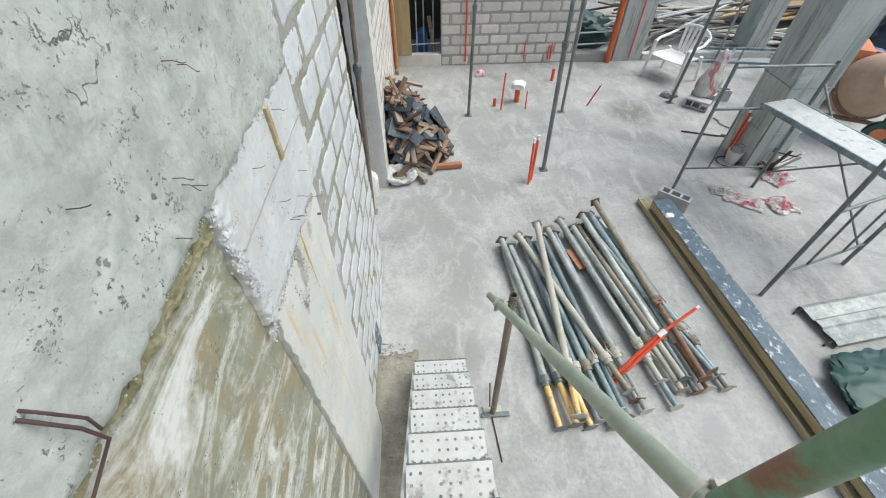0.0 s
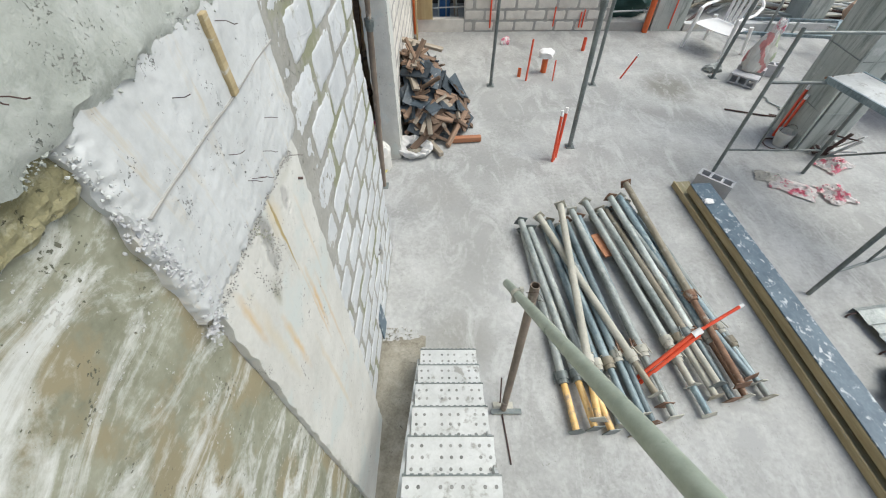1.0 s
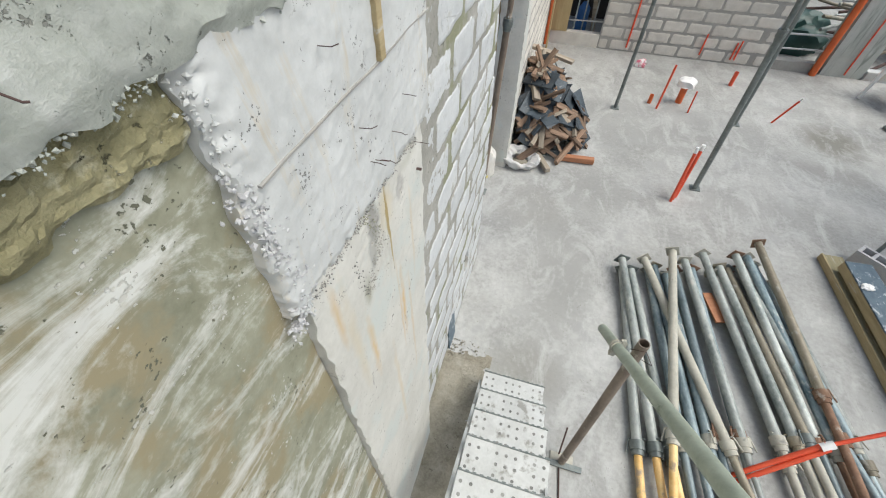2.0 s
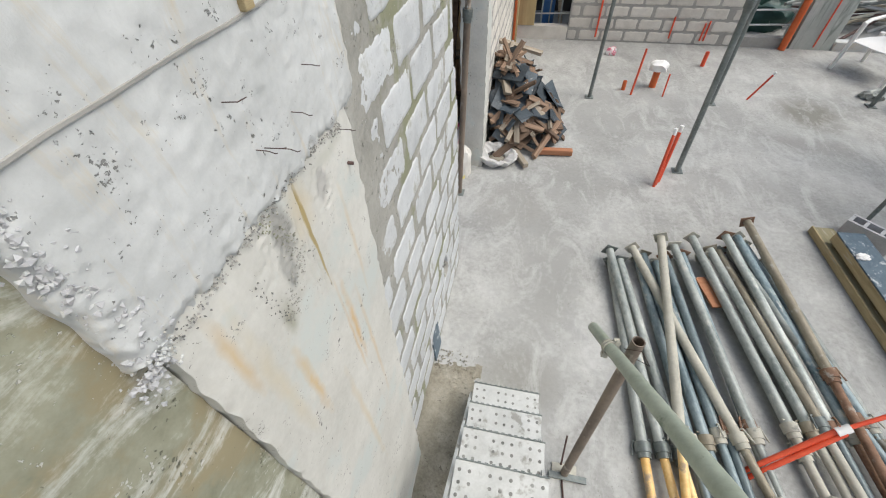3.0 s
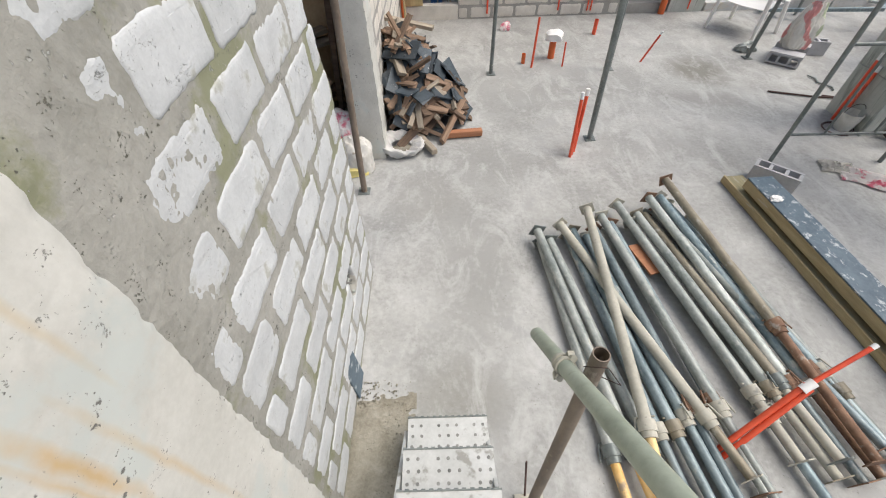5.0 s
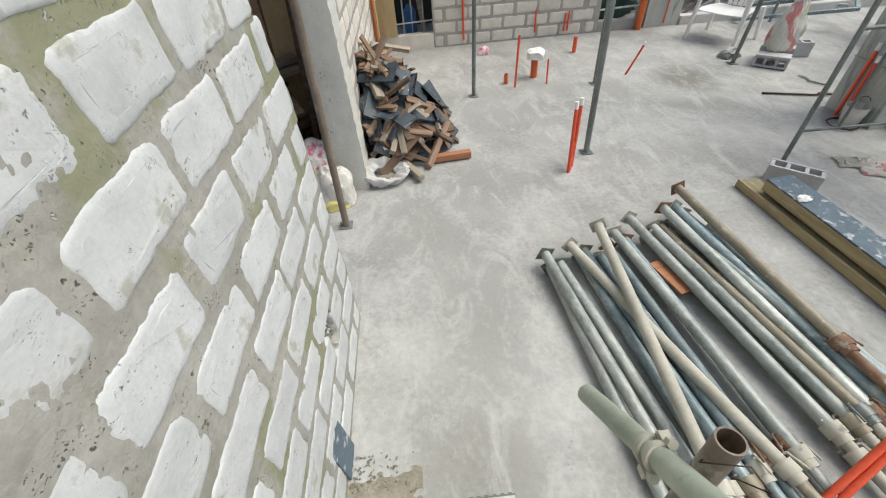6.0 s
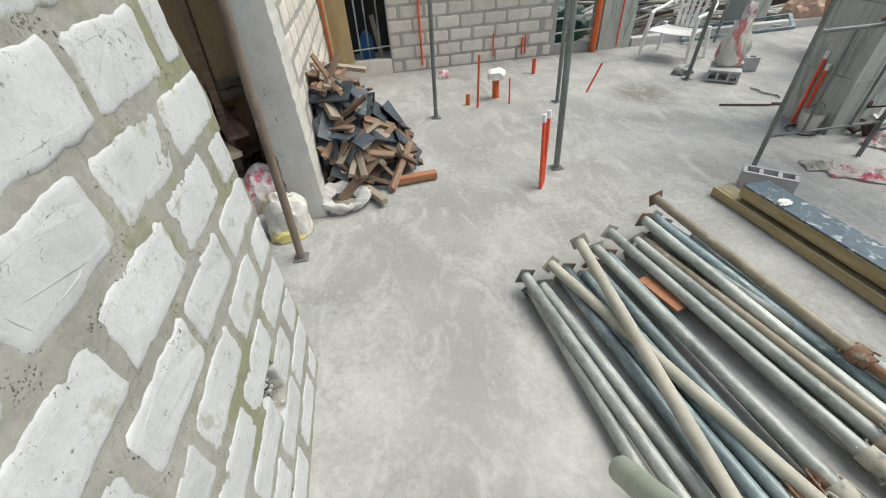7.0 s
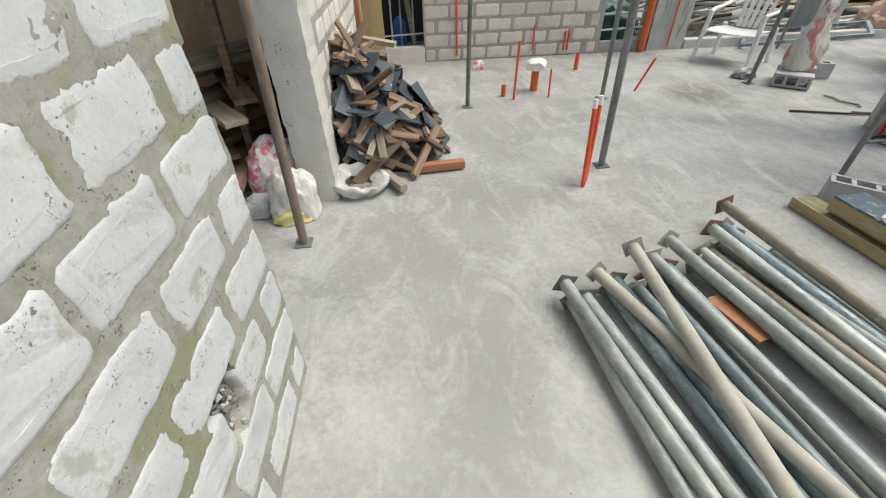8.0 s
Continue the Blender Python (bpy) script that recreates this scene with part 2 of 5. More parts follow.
M = {
    # soft darker patches, broadest on the far floor and along the west wall
    "floor": mat("floor_concrete", (0.25, 0.251, 0.238), (0.44, 0.441, 0.423), 0.9, spec=0.2, big=1.6, fine=26, bump=0.5, depth=0.009, spots=(0.34, 0.342, 0.33), spot_scale=2.6, spot_edge=0.56, streak=((0.485, 0.487, 0.473), (3.4, 1.6, 1), (0, 0, 40), 0.48, 0.3), pits=(((0.24, 0.24, 0.22), 120, 0.32), ((0.25, 0.245, 0.22), 46, 0.3)), dark_patches=((1.3, 6.9, 1.7, 1.1, (0.285, 0.287, 0.275), 0.55), (0.5, 5.0, 0.6, 0.5, (0.28, 0.28, 0.265), 0.5), (0.35, 3.0, 0.3, 1.2, (0.29, 0.29, 0.275), 0.5), (3.75, 7.05, 0.42, 0.5, (0.17, 0.165, 0.14), 0.75), (0.15, 2.5, 0.35, 0.3, (0.24, 0.235, 0.21), 0.5), (3.4, 6.2, 0.6, 0.25, (0.25, 0.245, 0.23), 0.5), (1.9, 6.6, 0.9, 0.3, (0.26, 0.26, 0.245), 0.45), (0.3, 3.7, 0.4, 0.9, (0.27, 0.27, 0.255), 0.5), (-0.1, 4.5, 0.5, 0.4, (0.27, 0.265, 0.245), 0.5), (2.2, 5.2, 0.8, 0.25, (0.29, 0.29, 0.275), 0.5), (5.3, 3.9, 0.8, 0.3, (0.27, 0.27, 0.255), 0.5))),
    "grey": mat("grey_wall_concrete", (0.29, 0.31, 0.27), (0.44, 0.455, 0.415), 0.9, big=9, fine=70, bump=0.8, depth=0.008, spots=(0.37, 0.37, 0.25), spot_scale=2.2, spot_edge=0.66, streak=((0.50, 0.515, 0.485), (3, 6, 6), (0, 0, 0), 0.46, 0.26), pits=(((0.20, 0.205, 0.18), 130, 0.5), ((0.16, 0.165, 0.145), 38, 0.29), ((0.22, 0.22, 0.2), 60, 0.4)), cracks=((0.14, 0.14, 0.12), 5, 0.010, 0.52)),
    "cream": mat("cream_column_concrete", (0.46, 0.452, 0.41), (0.61, 0.60, 0.555), 0.85, big=4, fine=45, bump=0.5, depth=0.004, spots=(0.50, 0.525, 0.495), spot_scale=2.6, spot_edge=0.54, pits=(((0.27, 0.265, 0.24), 120, 0.40), ((0.17, 0.165, 0.15), 42, 0.31)),
                 marks=((1.60, 1.98, 0.020, 0.22, (0.53, 0.34, 0.13), 0.75, 0.9), (1.575, 1.95, 0.010, 0.30, (0.53, 0.37, 0.18), 0.6, 0.9), (1.37, 2.08, 0.022, 0.20, (0.53, 0.37, 0.17), 0.75, 0.9), (1.265, 2.40, 0.020, 0.16, (0.52, 0.37, 0.18), 0.7, 0.9), (1.30, 2.2, 0.03, 0.35, (0.53, 0.46, 0.32), 0.6, 1.0),
                        (1.66, 1.75, 0.014, 0.4, (0.53, 0.39, 0.21), 0.55, 0.9), (1.72, 2.2, 0.012, 0.25, (0.53, 0.42, 0.26), 0.5, 0.9), (1.56, 2.48, 0.05, 0.10, (0.54, 0.46, 0.32), 0.7, 0.9), (1.48, 1.5, 0.02, 0.5, (0.53, 0.42, 0.25), 0.5, 0.9),
                        (1.49, 2.49, 0.035, 0.065, (0.29, 0.285, 0.265), 0.9, 0.4), (1.47, 2.41, 0.034, 0.07, (0.33, 0.325, 0.30), 0.85, 0.4), (1.405, 2.32, 0.026, 0.07, (0.33, 0.32, 0.25), 0.8, 0.7), (1.66, 2.46, 0.03, 0.05, (0.36, 0.35, 0.33), 0.8, 0.4), (1.72, 2.51, 0.09, 0.025, (0.44, 0.44, 0.38), 0.6, 0.8), (1.567, 2.37, 0.006, 0.2, (0.33, 0.255, 0.10), 0.9, 0.5))),
    "white": mat("white_board_marked_concrete", (0.43, 0.44, 0.43), (0.575, 0.585, 0.575), 0.88, big=5, fine=55, bump=0.6, depth=0.006, streak=((0.50, 0.46, 0.38), (1, 12, 2), (0, 0, 0), 0.56, 0.12), pits=(((0.2, 0.2, 0.19), 110, 0.4), ((0.15, 0.15, 0.14), 45, 0.28)), cracks=((0.2, 0.2, 0.18), 6, 0.008, 0.55)),
    "green": mat("damp_plaster", (0.185, 0.185, 0.125), (0.325, 0.325, 0.245), 0.75, big=5, fine=40, bump=0.6, depth=0.006, streak=((0.60, 0.605, 0.565), (1, 2.6, 6.4), (8, 0, 0), 0.475, 0.15), spots=(0.27, 0.235, 0.145), spot_scale=4, spot_edge=0.5, pits=(((0.12, 0.12, 0.085), 90, 0.4), ((0.50, 0.495, 0.45), 85, 0.46), ((0.16, 0.155, 0.11), 34, 0.28)), cracks=((0.12, 0.115, 0.08), 3.5, 0.006, 0.56)),
    "block": mat("white_block", (0.43, 0.443, 0.447), (0.60, 0.615, 0.615), 0.95, big=7, fine=90, bump=1.0, depth=0.005, vary=0.06, spots=(0.39, 0.39, 0.35), spot_scale=7, spot_edge=0.58, pits=(((0.25, 0.255, 0.24), 150, 0.40), ((0.28, 0.275, 0.25), 48, 0.26))),
    "block2": mat("pale_block", (0.50, 0.47, 0.42), (0.66, 0.63, 0.57), 0.95, big=5, fine=60, bump=0.5, depth=0.004, vary=0.1),
    "mortar": mat("grey_mortar", (0.23, 0.225, 0.195), (0.40, 0.39, 0.355), 0.95, big=3, fine=40, bump=0.9, depth=0.012, spots=(0.235, 0.24, 0.155), spot_scale=2.2, spot_edge=0.5, pits=(((0.14, 0.135, 0.11), 120, 0.44), ((0.12, 0.115, 0.09), 40, 0.3), ((0.42, 0.415, 0.39), 70, 0.38))),
    "mortar2": mat("back_mortar", (0.28, 0.27, 0.25), (0.38, 0.37, 0.34), 0.95, big=4, fine=35, bump=0.5, depth=0.01),
    "pier": mat("column_concrete", (0.36, 0.385, 0.35), (0.52, 0.54, 0.505), 0.85, big=2.2, fine=36, bump=0.4, depth=0.006, streak=((0.24, 0.265, 0.235), (9, 9, 0.8), (0, 0, 0), 0.5, 0.16), spots=(0.56, 0.57, 0.54), spot_scale=3, spot_edge=0.6),
    "soil": mat("loose_soil", (0.16, 0.145, 0.105), (0.36, 0.335, 0.275), 1.0, big=8, fine=60, bump=0.9, depth=0.02, pits=((0.12, 0.11, 0.08), 80, 0.4)),
    "galv": mat("galvanised_steel", (0.42, 0.43, 0.415), (0.58, 0.59, 0.575), 0.55, 0.15, big=8, fine=60, bump=0.15, depth=0.002, spots=(0.30, 0.295, 0.27), spot_scale=10, spot_edge=0.57),
    # dark colour that carries the shade inside the tread holes
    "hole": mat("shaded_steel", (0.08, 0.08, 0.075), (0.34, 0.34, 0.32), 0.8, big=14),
    "tube": mat("tube_steel", (0.14, 0.17, 0.16), (0.52, 0.54, 0.505), 0.45, 0.1, big=6, fine=45, bump=0.35, depth=0.003, vary=0.3, spots=(0.50, 0.49, 0.44), spot_scale=9, spot_edge=0.59, stretch=(1, 1, 0.5)),
    "tube_blue": mat("tube_blue_steel", (0.06, 0.10, 0.12), (0.36, 0.43, 0.44), 0.43, 0.1, big=6, fine=45, bump=0.35, depth=0.003, vary=0.3, spots=(0.50, 0.49, 0.44), spot_scale=9, spot_edge=0.59, stretch=(1, 1, 0.5)),
    "tube_brown": mat("brown_tube", (0.17, 0.145, 0.10), (0.36, 0.325, 0.25), 0.55, 0.15, big=6, fine=45, bump=0.35, depth=0.003, vary=0.2, spots=(0.47, 0.45, 0.39), spot_scale=8, spot_edge=0.58, stretch=(1, 1, 0.5)),
    "post": mat("brown_post", (0.11, 0.085, 0.065), (0.27, 0.215, 0.165), 0.6, 0.1, big=6, fine=40, bump=0.3, depth=0.003, spots=(0.42, 0.37, 0.31), spot_scale=7, spot_edge=0.58, stretch=(1, 1, 0.5)),
    "tube_pale": mat("mortar_stained_tube", (0.33, 0.32, 0.265), (0.50, 0.48, 0.41), 0.8, 0.0, big=6, fine=40, bump=0.3, depth=0.003, spots=(0.22, 0.22, 0.2), spot_scale=8, spot_edge=0.62),
    "rail": mat("green_grey_rail", (0.24, 0.275, 0.215), (0.40, 0.44, 0.36), 0.5, 0.15, big=6, fine=40, bump=0.2, depth=0.002, spots=(0.12, 0.16, 0.11), spot_scale=7, spot_edge=0.6),
    "rust": mat("rusty_steel", (0.13, 0.07, 0.042), (0.29, 0.18, 0.12), 0.85, 0.1, big=9, fine=60, bump=0.5, depth=0.003, spots=(0.37, 0.33, 0.28), spot_scale=14, spot_edge=0.58),
    "green_rust": mat("green_paint_rust", (0.10, 0.20, 0.12), (0.24, 0.34, 0.23), 0.5, 0.1, big=6, fine=40, bump=0.3, depth=0.003, spots=(0.22, 0.10, 0.055), spot_scale=4, spot_edge=0.53),
    # yellow paint, its colour brightened for the warm sun on the prop feet
    "yellow": mat("sunlit_yellow_paint_tube", (0.62, 0.36, 0.10), (0.82, 0.62, 0.32), 0.6, 0.1, big=6, fine=40, bump=0.3, depth=0.003, spots=(0.34, 0.26, 0.18), spot_scale=10, spot_edge=0.54),
    "orange": mat("orange_pvc", (0.50, 0.09, 0.02), (0.66, 0.15, 0.04), 0.45, big=4, fine=30, bump=0.05, depth=0.001),
    "red": mat("red_pvc", (0.62, 0.06, 0.025), (0.78, 0.12, 0.05), 0.4, big=6, fine=30, bump=0.05, depth=0.001),
    "cap": mat("white_tape", (0.75, 0.74, 0.72), (0.85, 0.84, 0.82), 0.7),
    "wood": mat("scrap_wood", (0.10, 0.062, 0.04), (0.29, 0.195, 0.13), 0.85, big=3, fine=30, bump=0.4, depth=0.003, vary=0.4, stretch=(0.6, 9, 9)),
    "wood_grey": mat("weathered_wood", (0.19, 0.155, 0.115), (0.38, 0.33, 0.26), 0.9, big=3, fine=30, bump=0.4, depth=0.003, vary=0.25, stretch=(0.6, 9, 9)),
    "wood_red": mat("round_red_wood", (0.28, 0.11, 0.05), (0.45, 0.21, 0.11), 0.75, big=3, fine=30, bump=0.3, depth=0.003, stretch=(0.6, 9, 9)),
    "black_ply": mat("black_faced_plywood", (0.018, 0.026, 0.034), (0.065, 0.085, 0.10), 0.55, big=5, fine=40, bump=0.3, depth=0.002, vary=0.35, spots=(0.33, 0.33, 0.32), spot_scale=11, spot_edge=0.63),
    "blue_ply": mat("blue_faced_plywood", (0.035, 0.065, 0.095), (0.11, 0.155, 0.19), 0.55, big=5, fine=40, bump=0.3, depth=0.003, spots=(0.42, 0.45, 0.46), spot_scale=16, spot_edge=0.56, stretch=(1.3, 0.9, 1)),
    "beam_wood": mat("muddy_beam_wood", (0.27, 0.21, 0.105), (0.47, 0.385, 0.23), 0.9, big=3, fine=30, bump=0.4, depth=0.004, stretch=(8, 0.7, 8), spots=(0.46, 0.43, 0.36), spot_scale=4, spot_edge=0.6),
    "beam_rust": mat("rust_brown_wood", (0.26, 0.15, 0.065), (0.42, 0.27, 0.13), 0.9, big=3, fine=30, bump=0.4, depth=0.004, stretch=(8, 0.7, 8)),
    "tan_ply": mat("tan_plywood", (0.36, 0.27, 0.13), (0.50, 0.40, 0.22), 0.8, big=2, fine=20, bump=0.2, depth=0.003, stretch=(6, 6, 0.6)),
    "tube_dark": mat("dark_grey_tube", (0.10, 0.12, 0.115), (0.23, 0.25, 0.24), 0.45, 0.3, big=5, fine=40, bump=0.2, depth=0.002, vary=0.15, spots=(0.36, 0.36, 0.33), spot_scale=8, spot_edge=0.62),
    "mossy": mat("mossy_brown_mortar", (0.16, 0.145, 0.07), (0.34, 0.315, 0.19), 0.95, big=9, fine=70, bump=1.0, depth=0.015, spots=(0.40, 0.385, 0.28), spot_scale=14, spot_edge=0.56, pits=(((0.09, 0.085, 0.045), 70, 0.48), ((0.46, 0.44, 0.34), 95, 0.4)), cracks=((0.05, 0.045, 0.025), 6, 0.012, 0.5)),
    # dark grey for stone chips, and for shade in the hole and joint
    "pitstone": mat("dark_stone_and_shade", (0.10, 0.10, 0.095), (0.24, 0.235, 0.22), 0.95, big=9, fine=60),
    "sack_pink": mat("pink_band", (0.52, 0.20, 0.19), (0.66, 0.34, 0.32), 0.85, big=7, fine=80, bump=0.5, depth=0.004),
    # near black: the shade behind the back window is put into the colour
    "dark": mat("interior_shade", (0.035, 0.03, 0.025), (0.07, 0.06, 0.05), 0.95),
    "earth_wall": mat("brown_shaded_wall", (0.36, 0.25, 0.14), (0.56, 0.42, 0.26), 0.95, big=3, fine=30, bump=0.7, depth=0.02),
    "white_plastic": mat("white_plastic", (0.74, 0.73, 0.70), (0.82, 0.81, 0.79), 0.4, big=4, fine=30, bump=0.05, depth=0.001, spots=(0.55, 0.52, 0.46), spot_scale=9, spot_edge=0.68),
    "sack": mat("woven_white_sack", (0.52, 0.50, 0.45), (0.68, 0.665, 0.62), 0.85, big=7, fine=80, bump=0.6, depth=0.004, spots=(0.40, 0.35, 0.27), spot_scale=7, spot_edge=0.6),
    "sack_print": mat("printed_sack", (0.66, 0.62, 0.60), (0.80, 0.77, 0.75), 0.8, big=9, fine=60, bump=0.2, depth=0.003, spots=(0.66, 0.17, 0.24), spot_scale=8, spot_edge=0.51),
    "sack_green": mat("green_print", (0.36, 0.41, 0.27), (0.48, 0.52, 0.38), 0.85),
    "yellow_print": mat("yellow_print", (0.60, 0.50, 0.14), (0.70, 0.62, 0.26), 0.8),
    "mixer": mat("orange_mixer_paint", (0.50, 0.14, 0.05), (0.62, 0.24, 0.11), 0.6, big=4, fine=30, bump=0.2, depth=0.003, spots=(0.36, 0.2, 0.13), spot_scale=6, spot_edge=0.58),
    "mixer_drum": mat("mortar_crusted_drum", (0.36, 0.24, 0.17), (0.50, 0.36, 0.27), 0.85, big=5, fine=30, bump=0.4, depth=0.005),
    "tarp": mat("dark_green_tarp", (0.010, 0.045, 0.038), (0.03, 0.085, 0.07), 0.5, big=4, fine=30, bump=0.4, depth=0.01),
    "blue": mat("blue_plastic", (0.02, 0.08, 0.22), (0.04, 0.14, 0.33), 0.5),
    "rebar": mat("rebar_steel", (0.045, 0.026, 0.024), (0.11, 0.07, 0.06), 0.85, 0.1),
    "ground": mat("outside_ground", (0.30, 0.28, 0.24), (0.44, 0.42, 0.38), 0.95, big=0.4, fine=8, bump=0.4, depth=0.02),
    "hollow": mat("hollow_block_grey", (0.36, 0.36, 0.36), (0.52, 0.52, 0.53), 0.95, big=6, fine=60, bump=0.5, depth=0.004),
    "mosswood": mat("mossy_plank", (0.17, 0.15, 0.085), (0.32, 0.29, 0.18), 0.9, big=3, fine=30, bump=0.4, depth=0.004, stretch=(8, 0.7, 8), spots=(0.42, 0.40, 0.33), spot_scale=5, spot_edge=0.6),
}


# ---- builders ----
def part(name, bm, material, parent=None, label="", smooth=False):
    me = bpy.data.meshes.new(name)
    bm.normal_update()
    bm.to_mesh(me)
    bm.free()
    me.materials.append(M[material])
    if smooth:
        me.polygons.foreach_set("use_smooth", [True] * len(me.polygons))
        me.set_sharp_from_angle(angle=radians(40))
    ob = new(name, me)
    if parent:
        ob.parent = parent
    if label:
        ob["label"] = label
    return ob


def thing(name, label, category, at=(0, 0, 0), group="", kind=""):
    return at_pose(tagged(new(name), label, category, group, kind), Matrix.Translation(at))


def at_pose(ob, m):
    ob.matrix_basis = m
    return ob


def box(bm, lo, hi, bevel=0.0, m=None):
    r = bmesh.ops.create_cube(bm, size=1.0)
    lo, hi = Vector(lo), Vector(hi)
    mm = Matrix.Translation((lo + hi) / 2) @ Matrix.Diagonal((*(hi - lo), 1))
    bmesh.ops.transform(bm, matrix=(m @ mm) if m else mm, verts=r["verts"])
    if bevel:
        es = list({e for v in r["verts"] for e in v.link_edges})
        bmesh.ops.bevel(bm, geom=es, offset=bevel, segments=2, affect="EDGES", profile=0.6)
    return bm


def boxed(lo, hi, bevel=0.0, m=None):
    return box(bmesh.new(), lo, hi, bevel, m)


def rod(bm, p, q, r, seg=14, r2=None, hollow=0.0):
    """A tube from p to q, with open, thick-walled ends where hollow is given."""
    p, q = Vector(p), Vector(q)
    d = q - p
    rot = d.to_track_quat("Z", "Y").to_matrix().to_4x4()
    r2 = r if r2 is None else r2
    ring = lambda c, rad: [bm.verts.new(c + rot.to_3x3() @ Vector((math.cos(a) * rad, math.sin(a) * rad, 0))) for a in (2 * math.pi * i / seg for i in range(seg))]
    a, b = ring(p, r), ring(q, r2)
    for i in range(seg):
        j = (i + 1) % seg
        bm.faces.new((a[i], a[j], b[j], b[i]))
    if hollow:
        for rim, c, rad, s in ((a, p, r - hollow, 1), (b, q, r2 - hollow, -1)):
            o = ring(c, rad)
            inn = ring(c + d.normalized() * s * min(0.12, d.length * 0.4), rad)
            for i in range(seg):
                j = (i + 1) % seg
                bm.faces.new((rim[i], o[i], o[j], rim[j]) if s > 0 else (rim[j], o[j], o[i], rim[i]))
                bm.faces.new((o[i], inn[i], inn[j], o[j]) if s > 0 else (o[j], inn[j], inn[i], o[i]))
            bm.faces.new(inn if s > 0 else inn[::-1])
    else:
        bm.faces.new(a[::-1])
        bm.faces.new(b)
    return bm


def rodded(p, q, r, seg=14, r2=None, hollow=0.0):
    return rod(bmesh.new(), p, q, r, seg, r2, hollow)


def wire(name, pts, r, material, parent=None, label=""):
    """A bent round bar through the points, as one mesh."""
    cu = bpy.data.curves.new(name, "CURVE")
    cu.dimensions, cu.bevel_depth, cu.bevel_resolution = "3D", r, 2
    sp = cu.splines.new("POLY")
    sp.points.add(len(pts) - 1)
    for s, p in zip(sp.points, pts):
        s.co = (*p, 1)
    cu.use_fill_caps = True
    tmp = bpy.data.objects.new(name + "_curve", cu)
    me = bpy.data.meshes.new_from_object(tmp)
    bpy.data.objects.remove(tmp)
    me.name = name
    me.materials.clear()
    me.materials.append(M[material])
    ob = new(name, me)
    if parent:
        ob.parent = parent
    if label:
        ob["label"] = label
    return ob


def slab_face(y0, y1, z0, z1, x, back, step, rough, seed, edge=0.0, lumps=0.0, y_end=None, z_lo=None, crumble=0.0, grit=0.0, carve=None):
    """A thick piece of wall that faces +x; its face is a fine sheet with uneven relief, its rim ragged by `edge`."""
    bm = bmesh.new()
    ny, nz = max(2, round((y1 - y0) / step)), max(2, round((z1 - z0) / step))
    rows = []
    for j in range(nz + 1):
        row = []
        for i in range(ny + 1):
            z = z0 + (z1 - z0) * j / nz
            ye = y_end(z) if y_end else y1
            y = y0 + (ye - y0) * i / ny
            zl = z_lo(y) if z_lo else z0
            z = zl + (z1 - zl) * j / nz
            v = Vector((seed, y, z))
            d = rough * (noise.noise(v * 3.0) + 0.6 * noise.noise(v * 11.0) + 0.35 * noise.noise(v * 37.0))
            if lumps:
                d += lumps * max(0.0, noise.noise(v * 7.0 + Vector((9, 0, 0))) - 0.25)
            if grit:
                d += grit * (noise.cell(v * 70.0) - 0.5 + noise.noise(v * 80.0) + 1.2 * noise.noise(v * 24.0))
            if carve:
                d -= carve(y, z)
            rim = min(i, ny - i, j, nz - j)
            if crumble:
                near = min(y - y0, (z - zl) * 1.3, abs(z1 - z) * 1.5, 0.1 + 0.4 * abs(noise.noise(v * 5.0 + Vector((2, 2, 2)))))
                k_ = max(0.0, 1 - near / crumble)
                c_ = 1.3 * noise.noise(v * 42.0) + 0.9 * noise.noise(v * 95.0 + Vector((4, 4, 4))) + 0.5 * (noise.cell(v * 75.0) - 0.5) - 0.5 * max(0.0, noise.noise(v * 30.0 + Vector((7, 1, 0))))
                d += 0.0055 * k_ * c_ - 0.009 * k_ * k_
            if edge and rim < 2:
                w = edge * (1 - rim / 2)
                y += w * noise.noise(v * 17.0 + Vector((3, 0, 0))) * (1 if i in (0, 1, ny - 1, ny) else 0)
                z += w * noise.noise(v * 17.0 + Vector((5, 0, 0))) * (1 if j in (0, 1, nz - 1, nz) else 0)
                d -= w * (0.6 + noise.noise(v * 23.0))
            row.append(bm.verts.new((x + d, y, z)))
        rows.append(row)
    for j in range(nz):
        for i in range(ny):
            bm.faces.new((rows[j][i], rows[j][i + 1], rows[j + 1][i + 1], rows[j + 1][i]))
    rim = rows[0] + [r[-1] for r in rows[1:]] + rows[-1][-2::-1] + [r[0] for r in rows[-2:0:-1]]
    bk = [bm.verts.new((back, v.co.y, v.co.z)) for v in rim]
    for i in range(len(rim)):
        j = (i + 1) % len(rim)
        bm.faces.new((rim[j], rim[i], bk[i], bk[j]))
    bm.faces.new(bk)
    return bm


